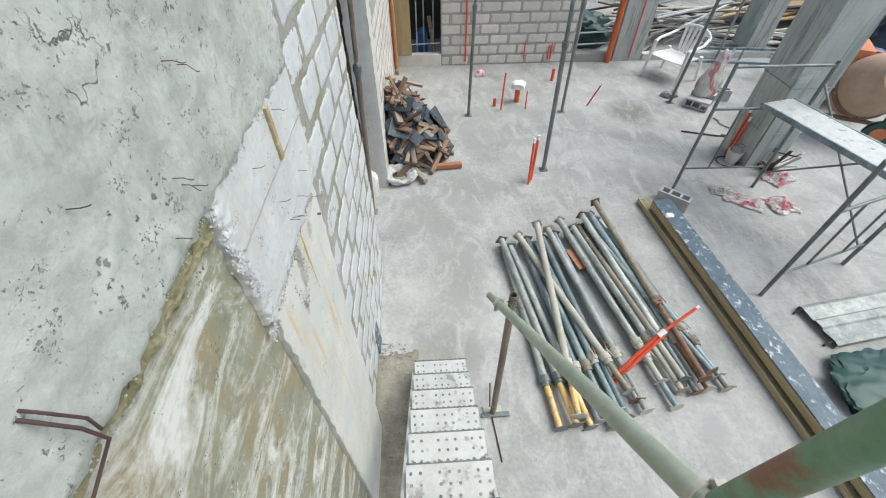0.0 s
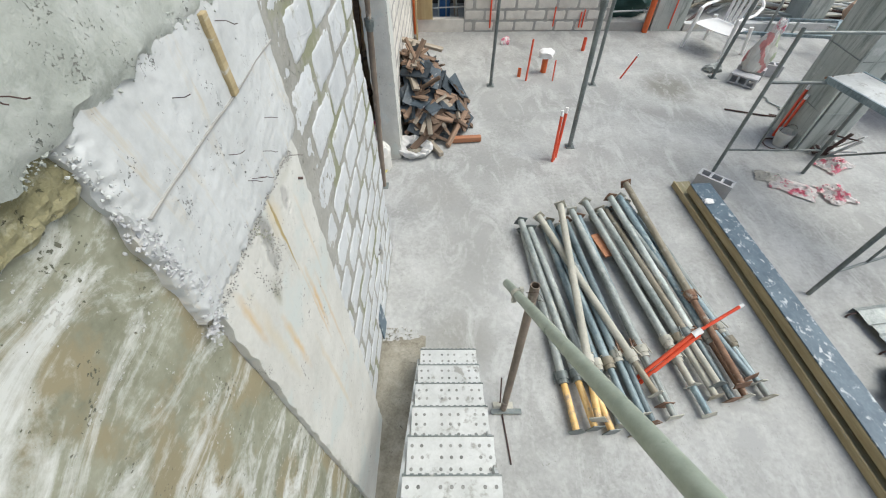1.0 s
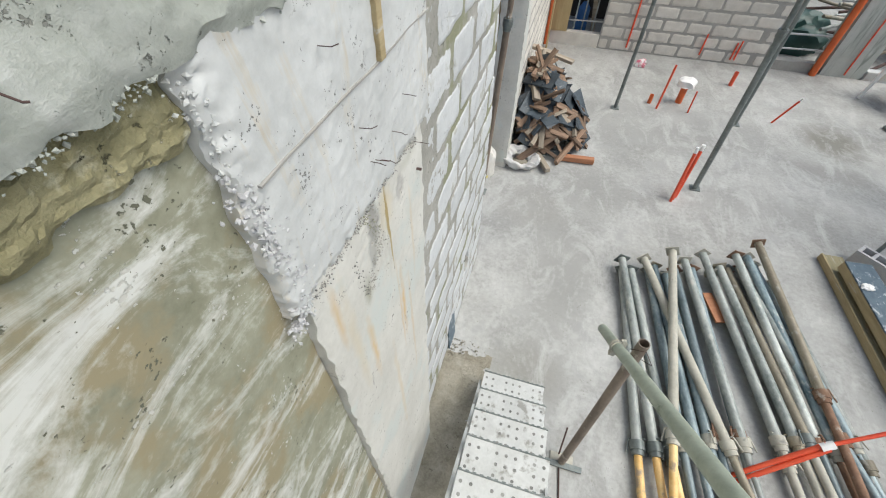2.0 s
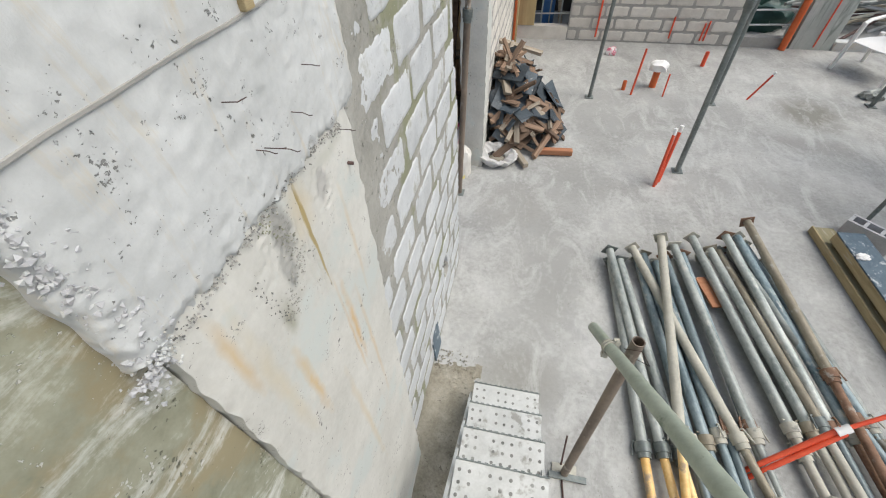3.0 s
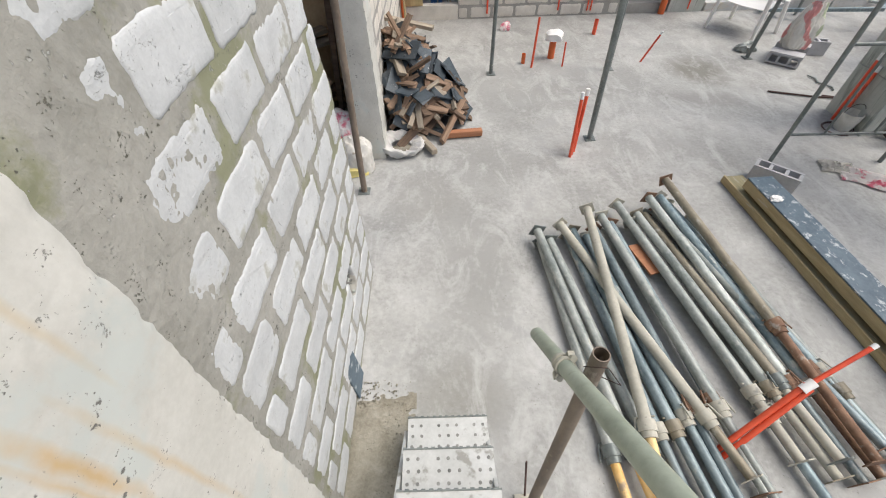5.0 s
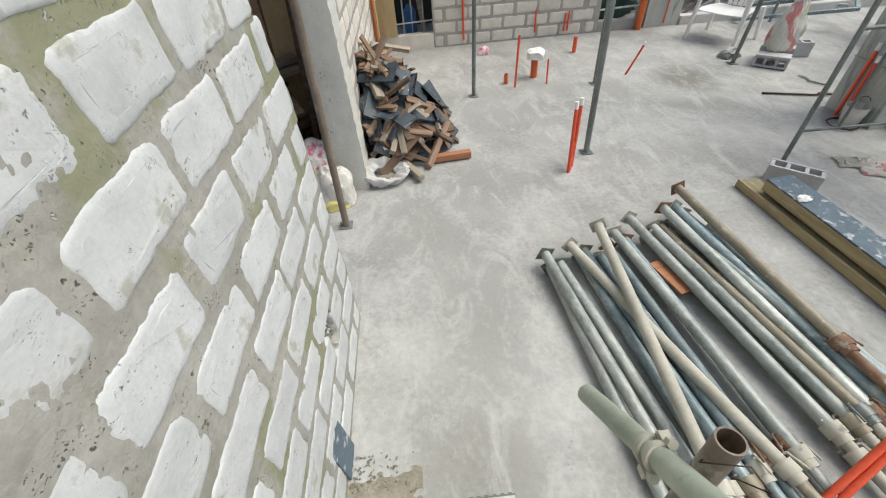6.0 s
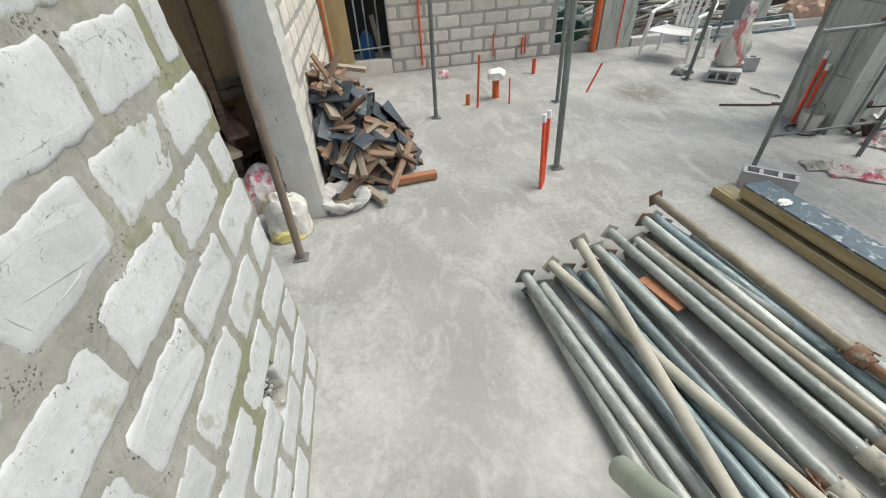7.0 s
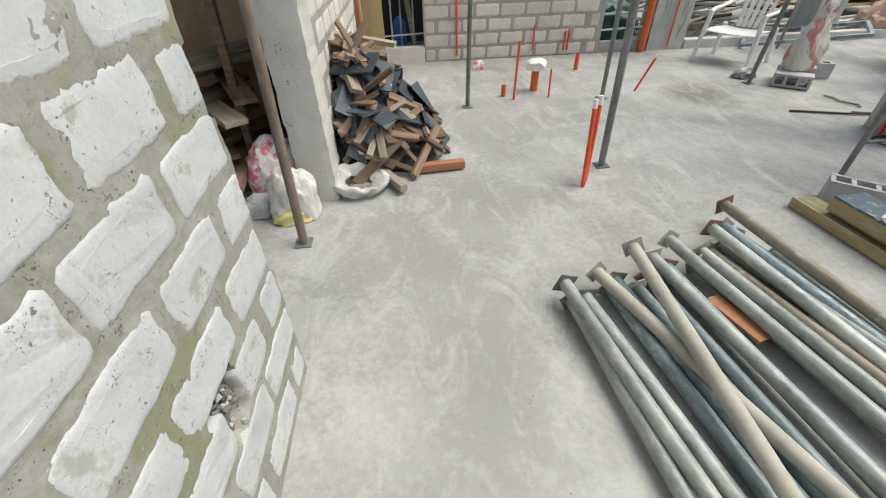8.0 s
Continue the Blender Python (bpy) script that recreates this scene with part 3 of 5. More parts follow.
def block_mesh(name, material, w, h, d, rnd, dome=0.004, jit=0.008):
    """One laid block: uneven rounded outline, slightly proud face; faces +x, w along y, h along z."""
    bm = bmesh.new()
    pts = []
    c = 0.014
    for sy, sz in ((1, 1), (-1, 1), (-1, -1), (1, -1)):
        a = (sy * w / 2, sz * (h / 2 - c))
        b = (sy * (w / 2 - c * 1.3), sz * h / 2)
        pts += [a, b] if sy * sz > 0 else [b, a]
    mids, seg = [], 0.026
    for i, p in enumerate(pts):
        mids.append(p)
        q = pts[(i + 1) % len(pts)]
        cuts = max(1, round(math.hypot(p[0] - q[0], p[1] - q[1]) / seg))
        mids += [(p[0] + (q[0] - p[0]) * s / cuts, p[1] + (q[1] - p[1]) * s / cuts) for s in range(1, cuts)]
    o = Vector((rnd.uniform(0, 90), rnd.uniform(0, 90), 0))
    wob = [(noise.noise(Vector((y * 14, z * 14, 0)) + o), noise.noise(Vector((y * 14, z * 14, 5)) + o)) for y, z in mids]
    pts = [(y + jit * (0.75 * u + rnd.uniform(-0.3, 0.3)), z + jit * (0.75 * w_ + rnd.uniform(-0.3, 0.3))) for (y, z), (u, w_) in zip(mids, wob)]
    rings = []
    for inset, x in ((0.0, -d), (0.0, -0.006), (0.003, -0.0025), (0.012, -0.0004), (0.03, dome)):
        rings.append([bm.verts.new((x + (0.0028 * noise.noise(Vector((y * 26, z * 26, inset * 30)) + o) if x > -d else 0.0), y * (1 - 2 * inset / w), z * (1 - 2 * inset / h))) for y, z in pts])
    n = len(pts)
    for a, b in zip(rings, rings[1:]):
        for i in range(n):
            j = (i + 1) % n
            bm.faces.new((a[i], a[j], b[j], b[i]))
    bm.faces.new(rings[-1])
    for f in bm.faces:
        f.smooth = len(f.verts) == 4
    me = bpy.data.meshes.new(name)
    bm.normal_update()
    bm.to_mesh(me)
    bm.free()
    me.materials.append(M[material])
    return me


def lay(parent, meshes, at, turn, rnd):
    ob = new("brick", rnd.choice(meshes))
    ob.parent = parent
    ob.matrix_basis = Matrix.Translation(at) @ turn
    return ob


# ---- ground and floor ----
tagged(part("ground", boxed((-60, -60, -0.4), (60, 60, -0.06)), "ground"), "pale dusty ground round the building site", "ground", kind="structure")
bm = bmesh.new()
bmesh.ops.create_grid(bm, x_segments=120, y_segments=120, size=1.0)
for v in bm.verts:
    v.co = Vector((v.co.x * 10 + 5.5, v.co.y * 10 + 6.0, 0.0))
    v.co.z = 0.004 * noise.noise(v.co * 0.9) - 0.003
r = bmesh.ops.extrude_face_region(bm, geom=bm.faces[:])
for v in r["geom"]:
    if isinstance(v, bmesh.types.BMVert):
        v.co.z = -0.2
bmesh.ops.recalc_face_normals(bm, faces=bm.faces[:])
tagged(part("floor", bm, "floor"), "light grey trowelled concrete floor with stained and darker patches", "floor", kind="structure")

# ---- west side: beam, column, infill walls ----
XB, XC = -0.51, -0.44


def low_edge(y):
    k = min(1.0, max(0.0, (y - 0.75) / 0.3))
    return 2.975 + 0.025 * k + 0.014 * noise.noise(Vector((y * 5, 1, 0))) + 0.012 * noise.noise(Vector((y * 21, 1, 0))) + 0.007 * noise.noise(Vector((y * 55, 1, 0)))


def head_edge(y):
    return 2.547 + 0.014 * noise.noise(Vector((y * 11, 4, 0))) + 0.014 * noise.noise(Vector((y * 38, 4, 0))) + 0.008 * noise.noise(Vector((y * 90, 4, 0)))


def near(y, z, cy, cz, ry, rz):
    return max(0.0, 1 - math.hypot((y - cy) / ry, (z - cz) / rz))


def column_marks(y, z):
    """Honeycombed pockets, chipped spots and board grooves in the face of the column."""
    d = 0.0
    if z < 2.1:
        return 0.0
    v = Vector((3.0, y, z))
    patch = max(near(y, z, 1.475, 2.50, 0.07, 0.09), near(y, z, 1.49, 2.40, 0.05, 0.07), 0.8 * near(y, z, 1.655, 2.46, 0.045, 0.06))
    if patch:
        d += 0.0035 * min(1.0, max(0.0, 5.0 * (noise.noise(v * 75.0) + 0.7 * noise.noise(v * 105.0) + 0.9 * min(0.6, patch) - 0.35)))
    chips = max(near(y, z, 1.375, 2.43, 0.07, 0.09), near(y, z, 1.40, 2.33, 0.06, 0.05))
    if chips:
        d += 0.0016 * min(1.0, max(0.0, 6.0 * (noise.noise(v * 48.0 + Vector((5, 0, 0))) + 0.5 * min(0.6, chips) - 0.45)))
    for y0, slope, z0, z1, half, deep in ((1.569, 0.062, 2.18, 2.56, 0.0055, 0.006), (1.545, 0.062, 2.24, 2.50, 0.004, 0.0045), (1.625, 0.03, 2.30, 2.46, 0.0035, 0.003), (1.70, 0.02, 2.05, 2.3, 0.003, 0.002)):
        if z0 < z < z1:
            c = y0 - slope * (2.566 - z) + 0.004 * noise.noise(Vector((z * 14, y0, 0)))
            d += deep * max(0.0, 1 - abs(y - c) / half) ** 0.5 * min(1.0, (z1 - z) * 30, (z - z0) * 30)
    return d


bm = slab_face(-2.5, 1.9, 2.95, 4.3, -0.424, -0.9, 0.0115, 0.006, 1.0, edge=0.014, lumps=0.012, grit=0.0013, z_lo=low_edge)
upper = tagged(part("wall_upper_west", bm, "grey", smooth=True), "rough grey concrete wall above the infill, pitted and stained", "wall", kind="structure")
bm = slab_face(1.165, 1.90, 2.56, 3.08, -0.4315, -0.9, 0.0055, 0.0045, 4.0, edge=0.010, lumps=0.005, crumble=0.055, grit=0.0006, z_lo=head_edge)
col_head = tagged(part("column_head", bm, "white", smooth=True), "white board-marked concrete column head with crumbled rim", "column", kind="structure")
bm = slab_face(1.2, 1.82, -0.1, 2.62, XC - 0.0015, -0.9, 0.0065, 0.0028, 7.0, edge=0.008, y_end=lambda z: 1.785 + 0.026 * z + 0.012 * noise.noise(Vector((z * 9, 3, 0))) + 0.006 * noise.noise(Vector((z * 40, 3, 0))), carve=column_marks)
column = tagged(part("column_west", bm, "cream", smooth=True), "smooth cream concrete column with rust and form streaks", "column", kind="structure")
bm = slab_face(-4.0, 1.197, -0.1, 2.965, -0.466, -0.9, 0.018, 0.005, 11.0, grit=0.0009)
tagged(part("wall_plaster", bm, "green", smooth=True), "damp greenish plaster infill wall with pale streaks", "wall", kind="structure")


def west_end(z):
    tooth = 0.035 * (noise.cell(Vector((3.0, 3.0, (z + 0.02) / 0.2125))) - 0.5)
    return 3.59 - 0.10 * max(0.0, min(1.0, (z - 1.6) / 0.3)) + tooth + 0.03 * noise.noise(Vector((z * 7, 2, 2)))


HOLE = (3.0, 0.60)


def wall_hole(y, z):
    """The broken-out pocket in one block, and the thick plaster daubed along the column."""
    k = near(y, z, HOLE[0], HOLE[1], 0.10 + 0.04 * noise.noise(Vector((y * 14, z * 14, 3))), 0.18)
    d = 0.15 * min(1.0, k * 4.0) if k > 0 else 0.0
    return d - 0.007 * max(0.0, 1 - max(0.0, y - 1.95) / 0.22) * min(1.0, max(0.0, (z - 1.4) / 0.4))


bm = slab_face(1.72, 3.6, -0.1, 4.3, XB - 0.002, XB - 0.16, 0.0095, 0.0036, 15.0, grit=0.0010, y_end=west_end, carve=wall_hole)
west_wall = tagged(part("wall_block_west", bm, "mortar", smooth=True), "white concrete block wall with thick uneven grey mortar joints", "wall", kind="structure")

# far west wall and its column beyond the opening
far_col = tagged(part("column_far_west", slab_face(-0.5, -0.235, -0.1, 4.2, 0, -0.35, 0.03, 0.006, 21.0, edge=0.012), "cream", smooth=True), "pale plastered wall end beside the opening", "column", kind="structure")
far_col.matrix_basis = pose(-0.28, 5.15, 0, 0, 0, -90) @ pose(0, 0.0, 0)
far_wall = tagged(part("wall_far_west", slab_face(5.5, 9.3, -0.1, 4.2, -0.535, -0.68, 0.06, 0.004, 23.0), "mortar2", smooth=True), "pale block wall behind the scrap wood", "wall", kind="structure")
# the dim space behind the opening
tagged(part("wall_inner", boxed((-3.2, 3.2, -0.1), (-3.0, 6.5, 4.2)), "earth_wall"), "brown wall in the dim space behind the opening", "wall", kind="structure")
tagged(part("wall_inner_side", boxed((-3.0, 6.3, -0.1), (-0.69, 6.5, 4.2)), "earth_wall"), "brown side wall in the dim space", "wall", kind="structure")
# unseen part-width slab, added to set how dim this space gets
tagged(part("ceiling_inner", boxed((-3.2, 5.4, 2.9), (-1.3, 6.5, 3.1)), "earth_wall"), "unseen slab added to dim the space behind the opening", "ceiling", kind="structure")

# unseen box, added to cut the western sky light on the floor
tagged(part("wall_storey_west", boxed((-0.95, -4.0, 4.31), (-0.62, 9.3, 7.6)), "mortar2"), "unseen grey box added above the west wall to block sky light", "wall", kind="structure")

# ---- back wall ----
YB = 9.33
back_wall = tagged(part("wall_back", boxed((0.46, YB + 0.004, -0.1), (3.36, YB + 0.15, 2.6)), "mortar2"), "pale concrete block wall with grey mortar joints", "wall", kind="structure")
tagged(part("wall_sill", boxed((-0.5, YB + 0.0, -0.1), (0.455, YB + 0.15, 0.23), 0.01), "block2"), "low block sill under the window opening", "wall", kind="structure")
tagged(part("wall_sill_east", boxed((3.365, YB + 0.01, -0.1), (4.18, YB + 0.15, 0.16), 0.01), "mortar2"), "low mortar sill under the second opening", "wall", kind="structure")
tagged(part("window_panel", boxed((-0.62, YB - 0.02, 0.235), (-0.16, YB + 0.06, 2.6)), "tan_ply"), "tan plywood panel beside the window opening", "panel", kind="structure")
tagged(part("column_back", slab_face(0, 0.62, -0.1, 3.2, 0, -0.4, 0.05, 0.004, 31.0, edge=0.008), "pier", smooth=True), "pale grey concrete pier", "column", kind="structure").matrix_basis = pose(4.83, YB, 0, 0, 0, -90) @ pose(0, -0.62, 0)
# added wall and unseen slab; their near-black colour carries the opening's shade
tagged(part("wall_dark_behind", boxed((-1.4, YB + 1.6, -0.1), (3.4, YB + 1.7, 2.6)), "dark"), "wall coloured near black for the shade behind the window opening", "wall", kind="structure")
tagged(part("ceiling_back", boxed((-1.4, YB + 0.16, 2.6), (3.4, YB + 1.7, 2.75)), "dark"), "unseen near-black slab added to keep the window opening dark", "ceiling", kind="structure")
tagged(part("kerb", boxed((4.85, YB - 0.02, -0.1), (9.5, YB + 0.14, 0.14), 0.015), "white"), "low concrete kerb along the edge of the floor", "kerb", kind="structure")

# ---- east column ----
bm = boxed((0, 0, -0.1), (0.55, 0.6, 4.0), 0.015)
tagged(at_pose(part("column_east", bm, "pier"), Matrix.Translation((4.8, 5.3, 0))), "grey-green concrete column with formwork stripes", "column", kind="structure")
tagged(at_pose(part("column_far_east", boxed((0, 0, -0.1), (0.5, 0.5, 4.0), 0.015), "pier"), Matrix.Translation((7.3, 9.6, 0))), "pale concrete column beyond the floor", "column", kind="structure")

# ---- steel stair ----
stair = thing("steel_stair", "galvanised perforated steel plank stair leading down to the floor", "stair")
for i in range(10):
    z, y1 = 0.2 + 0.2 * i, 2.28 - 0.226 * i
    t = part("tread", boxed((-0.15, y1 - 0.206, z - 0.004), (0.31, y1 - 0.006, z)), "galv", stair)
    bm = bmesh.new()
    for yy in (y1 - 0.006, y1 - 0.212):
        box(bm, (-0.152, yy, z - 0.05), (0.312, yy + 0.006, z + 0.007))
    for k in range(13):
        box(bm, (-0.15 + 0.036 * k, y1 - 0.001, z - 0.012), (-0.132 + 0.036 * k, y1 + 0.005, z + 0.006))
    # tread edges coloured dark to draw the shade line in each gap
    part("flange", bm, "tube_dark", t)
    # studs on an uncut tread; their dark colour draws the shaded holes
    bm = bmesh.new()
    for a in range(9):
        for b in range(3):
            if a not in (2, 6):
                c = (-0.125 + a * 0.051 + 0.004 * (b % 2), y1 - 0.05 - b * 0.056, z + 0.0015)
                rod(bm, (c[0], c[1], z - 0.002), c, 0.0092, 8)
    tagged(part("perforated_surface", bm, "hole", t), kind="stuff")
for x in (-0.165, 0.31):
    bm = bmesh.new()
    for p, q in ((Vector((x, 2.2, 0.08)), Vector((x, 0.05, 1.98))),):
        d = q - p
        m = Matrix.Translation((p + q) / 2) @ d.to_track_quat("Y", "Z").to_matrix().to_4x4()
        box(bm, (-0.006, -d.length / 2, -0.075), (0.012, d.length / 2, 0.05), m=m)
    part("stringer", bm, "galv", stair)

# ---- stair rail of scaffold tubes ----
rail = thing("stair_rail", "grey-green scaffold tube handrail on clamped tube posts", "handrail", (0.52, 1.9, 0))
O = Vector((0.52, 1.9, 0))
R0, R1 = Vector((0.454, 2.255, 1.177)), Vector((0.49, 0.685, 2.67))
part("handrail", rodded(R0 - O, R1 + (R1 - R0) * 0.16 - O, 0.027, 20, hollow=0.004), "rail", rail, smooth=True)
part("post", rodded((0, -0.05, 0.01), (0.012, 0.072, 1.552), 0.026, 20, hollow=0.004), "post", rail, smooth=True)
part("upper_post", rodded(Vector((0.50, 0.615, 0.0)) - O, Vector((0.49, 0.625, 3.9)) - O, 0.025, 24, hollow=0.004), "green_rust", rail, smooth=True)
part("base_plate", boxed((-0.08, -0.09, 0.0), (0.08, 0.01, 0.012), 0.003), "tube_pale", rail)


def coupler(c, d1, d2):
    bm = bmesh.new()
    for d, off in ((Vector(d1), 0.0),):
        d = d.normalized()
        p = Vector(c) + Vector((off, 0, 0))
        for s in (-0.024, 0.008):
            rod(bm, p + d * s, p + d * (s + 0.016), 0.0335, 18, hollow=0.006)
        side = d.orthogonal().normalized()
        for k in (-1, 1):
            a = p + side * 0.038 * k
            rod(bm, a - d * 0.02, a + d * 0.024, 0.0075, 8)
            rod(bm, a + d * 0.018, a + d * 0.03, 0.012, 6)
            box(bm, a - Vector((0.011, 0.011, 0.011)), a + Vector((0.011, 0.011, 0.011)))
    return bm


part("coupler", coupler(R0 + (R1 - R0) * 0.158 - O, R1 - R0, (0, 0, 1)), "tube_pale", rail, smooth=True)
part("coupler", coupler(R1 + (R1 - R0) * 0.035 - O, R1 - R0, (0, 0, 1)), "tube_pale", rail, smooth=True)
wire("tie_wire", [(0.03, 0.05, 1.45), (0.06, 0.0, 1.5), (0.02, 0.03, 1.55), (-0.03, 0.06, 1.5), (0.05, 0.1, 1.42)], 0.0015, "rebar", rail)
bar = thing("reinforcing_bar", "thin dark reinforcing bar leaning on the floor by the stair", "rebar", (0.5, 1.9, 0.006))
wire("bar", [(0.0, 0.12, 0.22), (0.0, 0.0, 0.0), (0.04, -0.45, 0.0)], 0.006, "rebar", bar)
bar2 = thing("flat_bar", "short dark steel flat bar lying on the floor", "steel bar", (0.53, 1.83, 0.0))
part("bar", boxed((-0.11, -0.02, 0.013), (0.13, 0.02, 0.028), 0.002), "tube_dark", bar2)

# ---- shoring props ----


def prop(name, head, foot, collar, outer="tube", inner="tube_brown", label="", group="", r=0.03, plates=(True, True), loose=0.0, fittings="rust", lying=False):
    """A telescopic steel prop: two telescoping tubes that meet at the collar, plates at both ends."""
    head, foot = Vector(head), Vector(foot)
    L = (head - foot).length
    q = (head - foot).to_track_quat("Z", "Y")
    th = thing(name, label, "prop", (0, 0, 0), group)
    th.matrix_basis = Matrix.Translation(foot) @ q.to_matrix().to_4x4() @ Matrix.Rotation(loose, 4, "Z")
    part("inner_tube", rodded((0, 0, 0.006), (0, 0, L * collar), r * (0.78 if lying else 1.0), 16, hollow=0.004), outer, th, smooth=True)
    part("outer_tube", rodded((0, 0, L * collar - 0.05), (0, 0, L - 0.006), r * (1.0 if lying else 0.8), 16), inner, th, smooth=True)
    bm = rodded((0, 0, L * collar - 0.09), (0, 0, L * collar - 0.02), r * 1.18, 16)
    rod(bm, (0, 0, L * collar - 0.055), (0, 0, L * collar + 0.01), r * 1.45, 12)
    part("collar", bm, fittings, th, smooth=True)
    part("pin", wire_bm((-0.055, 0, L * collar + 0.03), (0.055, 0, L * collar + 0.03), (0.075, 0, L * collar - 0.07), 0.006), fittings, th)
    for on, z, nm in ((plates[0], 0.0, "base_plate"), (plates[1], L - 0.006, "head_plate")):
        if on:
            part(nm, boxed((-0.058, -0.058, z), (0.058, 0.058, z + 0.007), 0.002), fittings, th)
    return th


def wire_bm(a, b, c, r):
    bm = rodded(a, b, r, 8)
    rod(bm, b, c, r, 8)
    return bm


UP = "greyish steel shoring prop standing on the floor"
prop("shoring_prop", (0.87, 7.13, 2.9), (0.83, 7.13, 0), 0.6, "tube_dark", "tube_dark", UP, "standing shoring props", r=0.026, fittings="tube_dark")
prop("shoring_prop", (2.46, 7.15, 2.9), (2.52, 7.15, 0), 0.6, "tube_dark", "tube_dark", UP, "standing shoring props", r=0.026, fittings="tube_dark")
prop("shoring_prop", (1.70, 5.42, 2.9), (1.79, 5.42, 0), 0.62, "tube_dark", "tube_dark", UP, "standing shoring props", r=0.03, fittings="tube_dark")
prop("shoring_prop", (4.78, 7.38, 2.9), (4.62, 7.38, 0), 0.6, "tube_dark", "tube_dark", UP, "standing shoring props", r=0.027, fittings="tube_dark")
prop("shoring_prop", (-0.57, 4.6, 2.9), (-0.70, 4.6, 0), 0.66, "post", "post", "brown steel shoring prop leaning by the wall opening", "standing shoring props", r=0.03, fittings="tube_dark")

# ---- heap of props on the floor ----
LBL = "weathered steel shoring prop lying in a heap on the floor"
HEAP = [
    # head x, y, z, foot x, y, z, collar, outer, inner
    (0.90, 3.86, 0.10, 1.20, 1.68, 0.05, 0.21, "yellow", "tube"),
    (1.00, 3.79, 0.05, 1.33, 1.66, 0.03, 0.22, "yellow", "tube"),
    (1.11, 3.93, 0.10, 1.74, 1.93, 0.08, 0.18, "tube_brown", "tube_pale"),
    (1.35, 4.02, 0.19, 1.21, 1.72, 0.13, 0.22, "yellow", "tube_pale"),
    (1.22, 3.90, 0.05, 1.52, 1.64, 0.04, 0.27, "tube_blue", "tube_blue"),
    (1.50, 4.03, 0.09, 1.84, 1.76, 0.05, 0.26, "tube", "tube"),
    (1.42, 3.92, 0.04, 1.66, 1.72, 0.04, 0.3, "tube_blue", "tube_blue"),
    (1.68, 4.17, 0.10, 2.08, 2.01, 0.05, 0.2, "tube_pale", "tube"),
    (1.82, 4.04, 0.09, 2.23, 1.92, 0.05, 0.26, "tube_pale", "tube"),
    (1.97, 4.20, 0.14, 2.36, 1.90, 0.04, 0.26, "tube_blue", "tube"),
    (2.10, 4.25, 0.10, 2.47, 1.92, 0.05, 0.24, "rust", "tube_blue"),
    (2.22, 4.44, 0.14, 2.42, 1.98, 0.14, 0.36, "rust", "tube_brown"),
    (2.17, 4.20, 0.05, 2.64, 2.04, 0.04, 0.25, "tube_blue", "tube_blue"),
    (2.30, 4.02, 0.04, 2.66, 1.92, 0.04, 0.25, "tube", "tube"),
    (0.92, 3.78, 0.04, 1.06, 1.66, 0.03, 0.22, "yellow", "tube"),
    (1.76, 3.98, 0.04, 2.12, 1.78, 0.04, 0.24, "tube_blue", "tube"),
    (1.58, 3.98, 0.04, 1.80, 1.86, 0.04, 0.26, "tube", "tube_blue"),
    (1.92, 4.08, 0.04, 2.26, 2.0, 0.10, 0.24, "tube_pale", "tube_brown"),
    (2.02, 4.12, 0.05, 2.55, 2.06, 0.10, 0.25, "tube_blue", "tube"),
    (1.17, 3.86, 0.03, 1.40, 1.70, 0.03, 0.25, "tube_blue", "tube_blue"),
    (1.33, 3.84, 0.03, 1.60, 1.78, 0.04, 0.26, "tube_blue", "tube_blue"),
]
for k, (hx, hy, hz, fx, fy, fz, c, o, i_) in enumerate(HEAP):
    prop("steel_prop", (hx, hy, hz + 0.02), (fx, fy, fz + 0.02), c, o, i_, LBL, "props in the heap", r=0.036, loose=random.uniform(0, 6), lying=True, fittings=random.choice(("rust", "tube_brown", "tube_pale", "tube_dark")))
hb = thing("red_plank", "short reddish wood board lying between the props", "board", (1.73, 3.55, 0.05))
part("board", boxed((-0.045, -0.16, 0), (0.045, 0.16, 0.02), 0.003), "wood_red", hb).rotation_euler = (0, 0, radians(15))
strap = thing("red_conduit", "red plastic conduits rising out of the heap, joined with white tape", "conduit", (1.66, 2.10, 0.0))
bm = bmesh.new()
rod(bm, (0, 0, 0.0), (0.41, 0.22, 0.42), 0.017, 10)
rod(bm, (0.03, -0.03, 0.0), (0.43, 0.20, 0.41), 0.017, 10)
part("conduit", bm, "red", strap, smooth=True)
part("conduit", rodded((0.40, 0.21, 0.41), (0.70, 0.33, 0.61), 0.013, 10), "red", strap, smooth=True)
part("tape", rodded((0.385, 0.20, 0.395), (0.445, 0.225, 0.435), 0.026, 12), "cap", strap, smooth=True)
part("tip", rodded((0.70, 0.33, 0.61), (0.725, 0.34, 0.627), 0.014, 10), "cap", strap, smooth=True)

# ---- beams ----
A0, A1 = Vector((2.885, 4.58, 0)), Vector((3.11, 1.0, 0))
dirn = (A1 - A0).normalized()


def beam(name, label, off, w, z0, z1, start, length, materials):
    th = thing(name, label, "beam")
    q = Matrix.Translation(A0) @ Matrix(((-dirn.y, dirn.x, 0, 0), (dirn.x, dirn.y, 0, 0), (0, 0, 1, 0), (0, 0, 0, 1)))
    th.matrix_basis = q
    for nm, lo, hi, m in materials:
        part(nm, boxed((off + lo[0] * w, start, z0 + (z1 - z0) * lo[1]), (off + hi[0] * w, start + length, z0 + (z1 - z0) * hi[1]), 0.004), m, th)
    return th


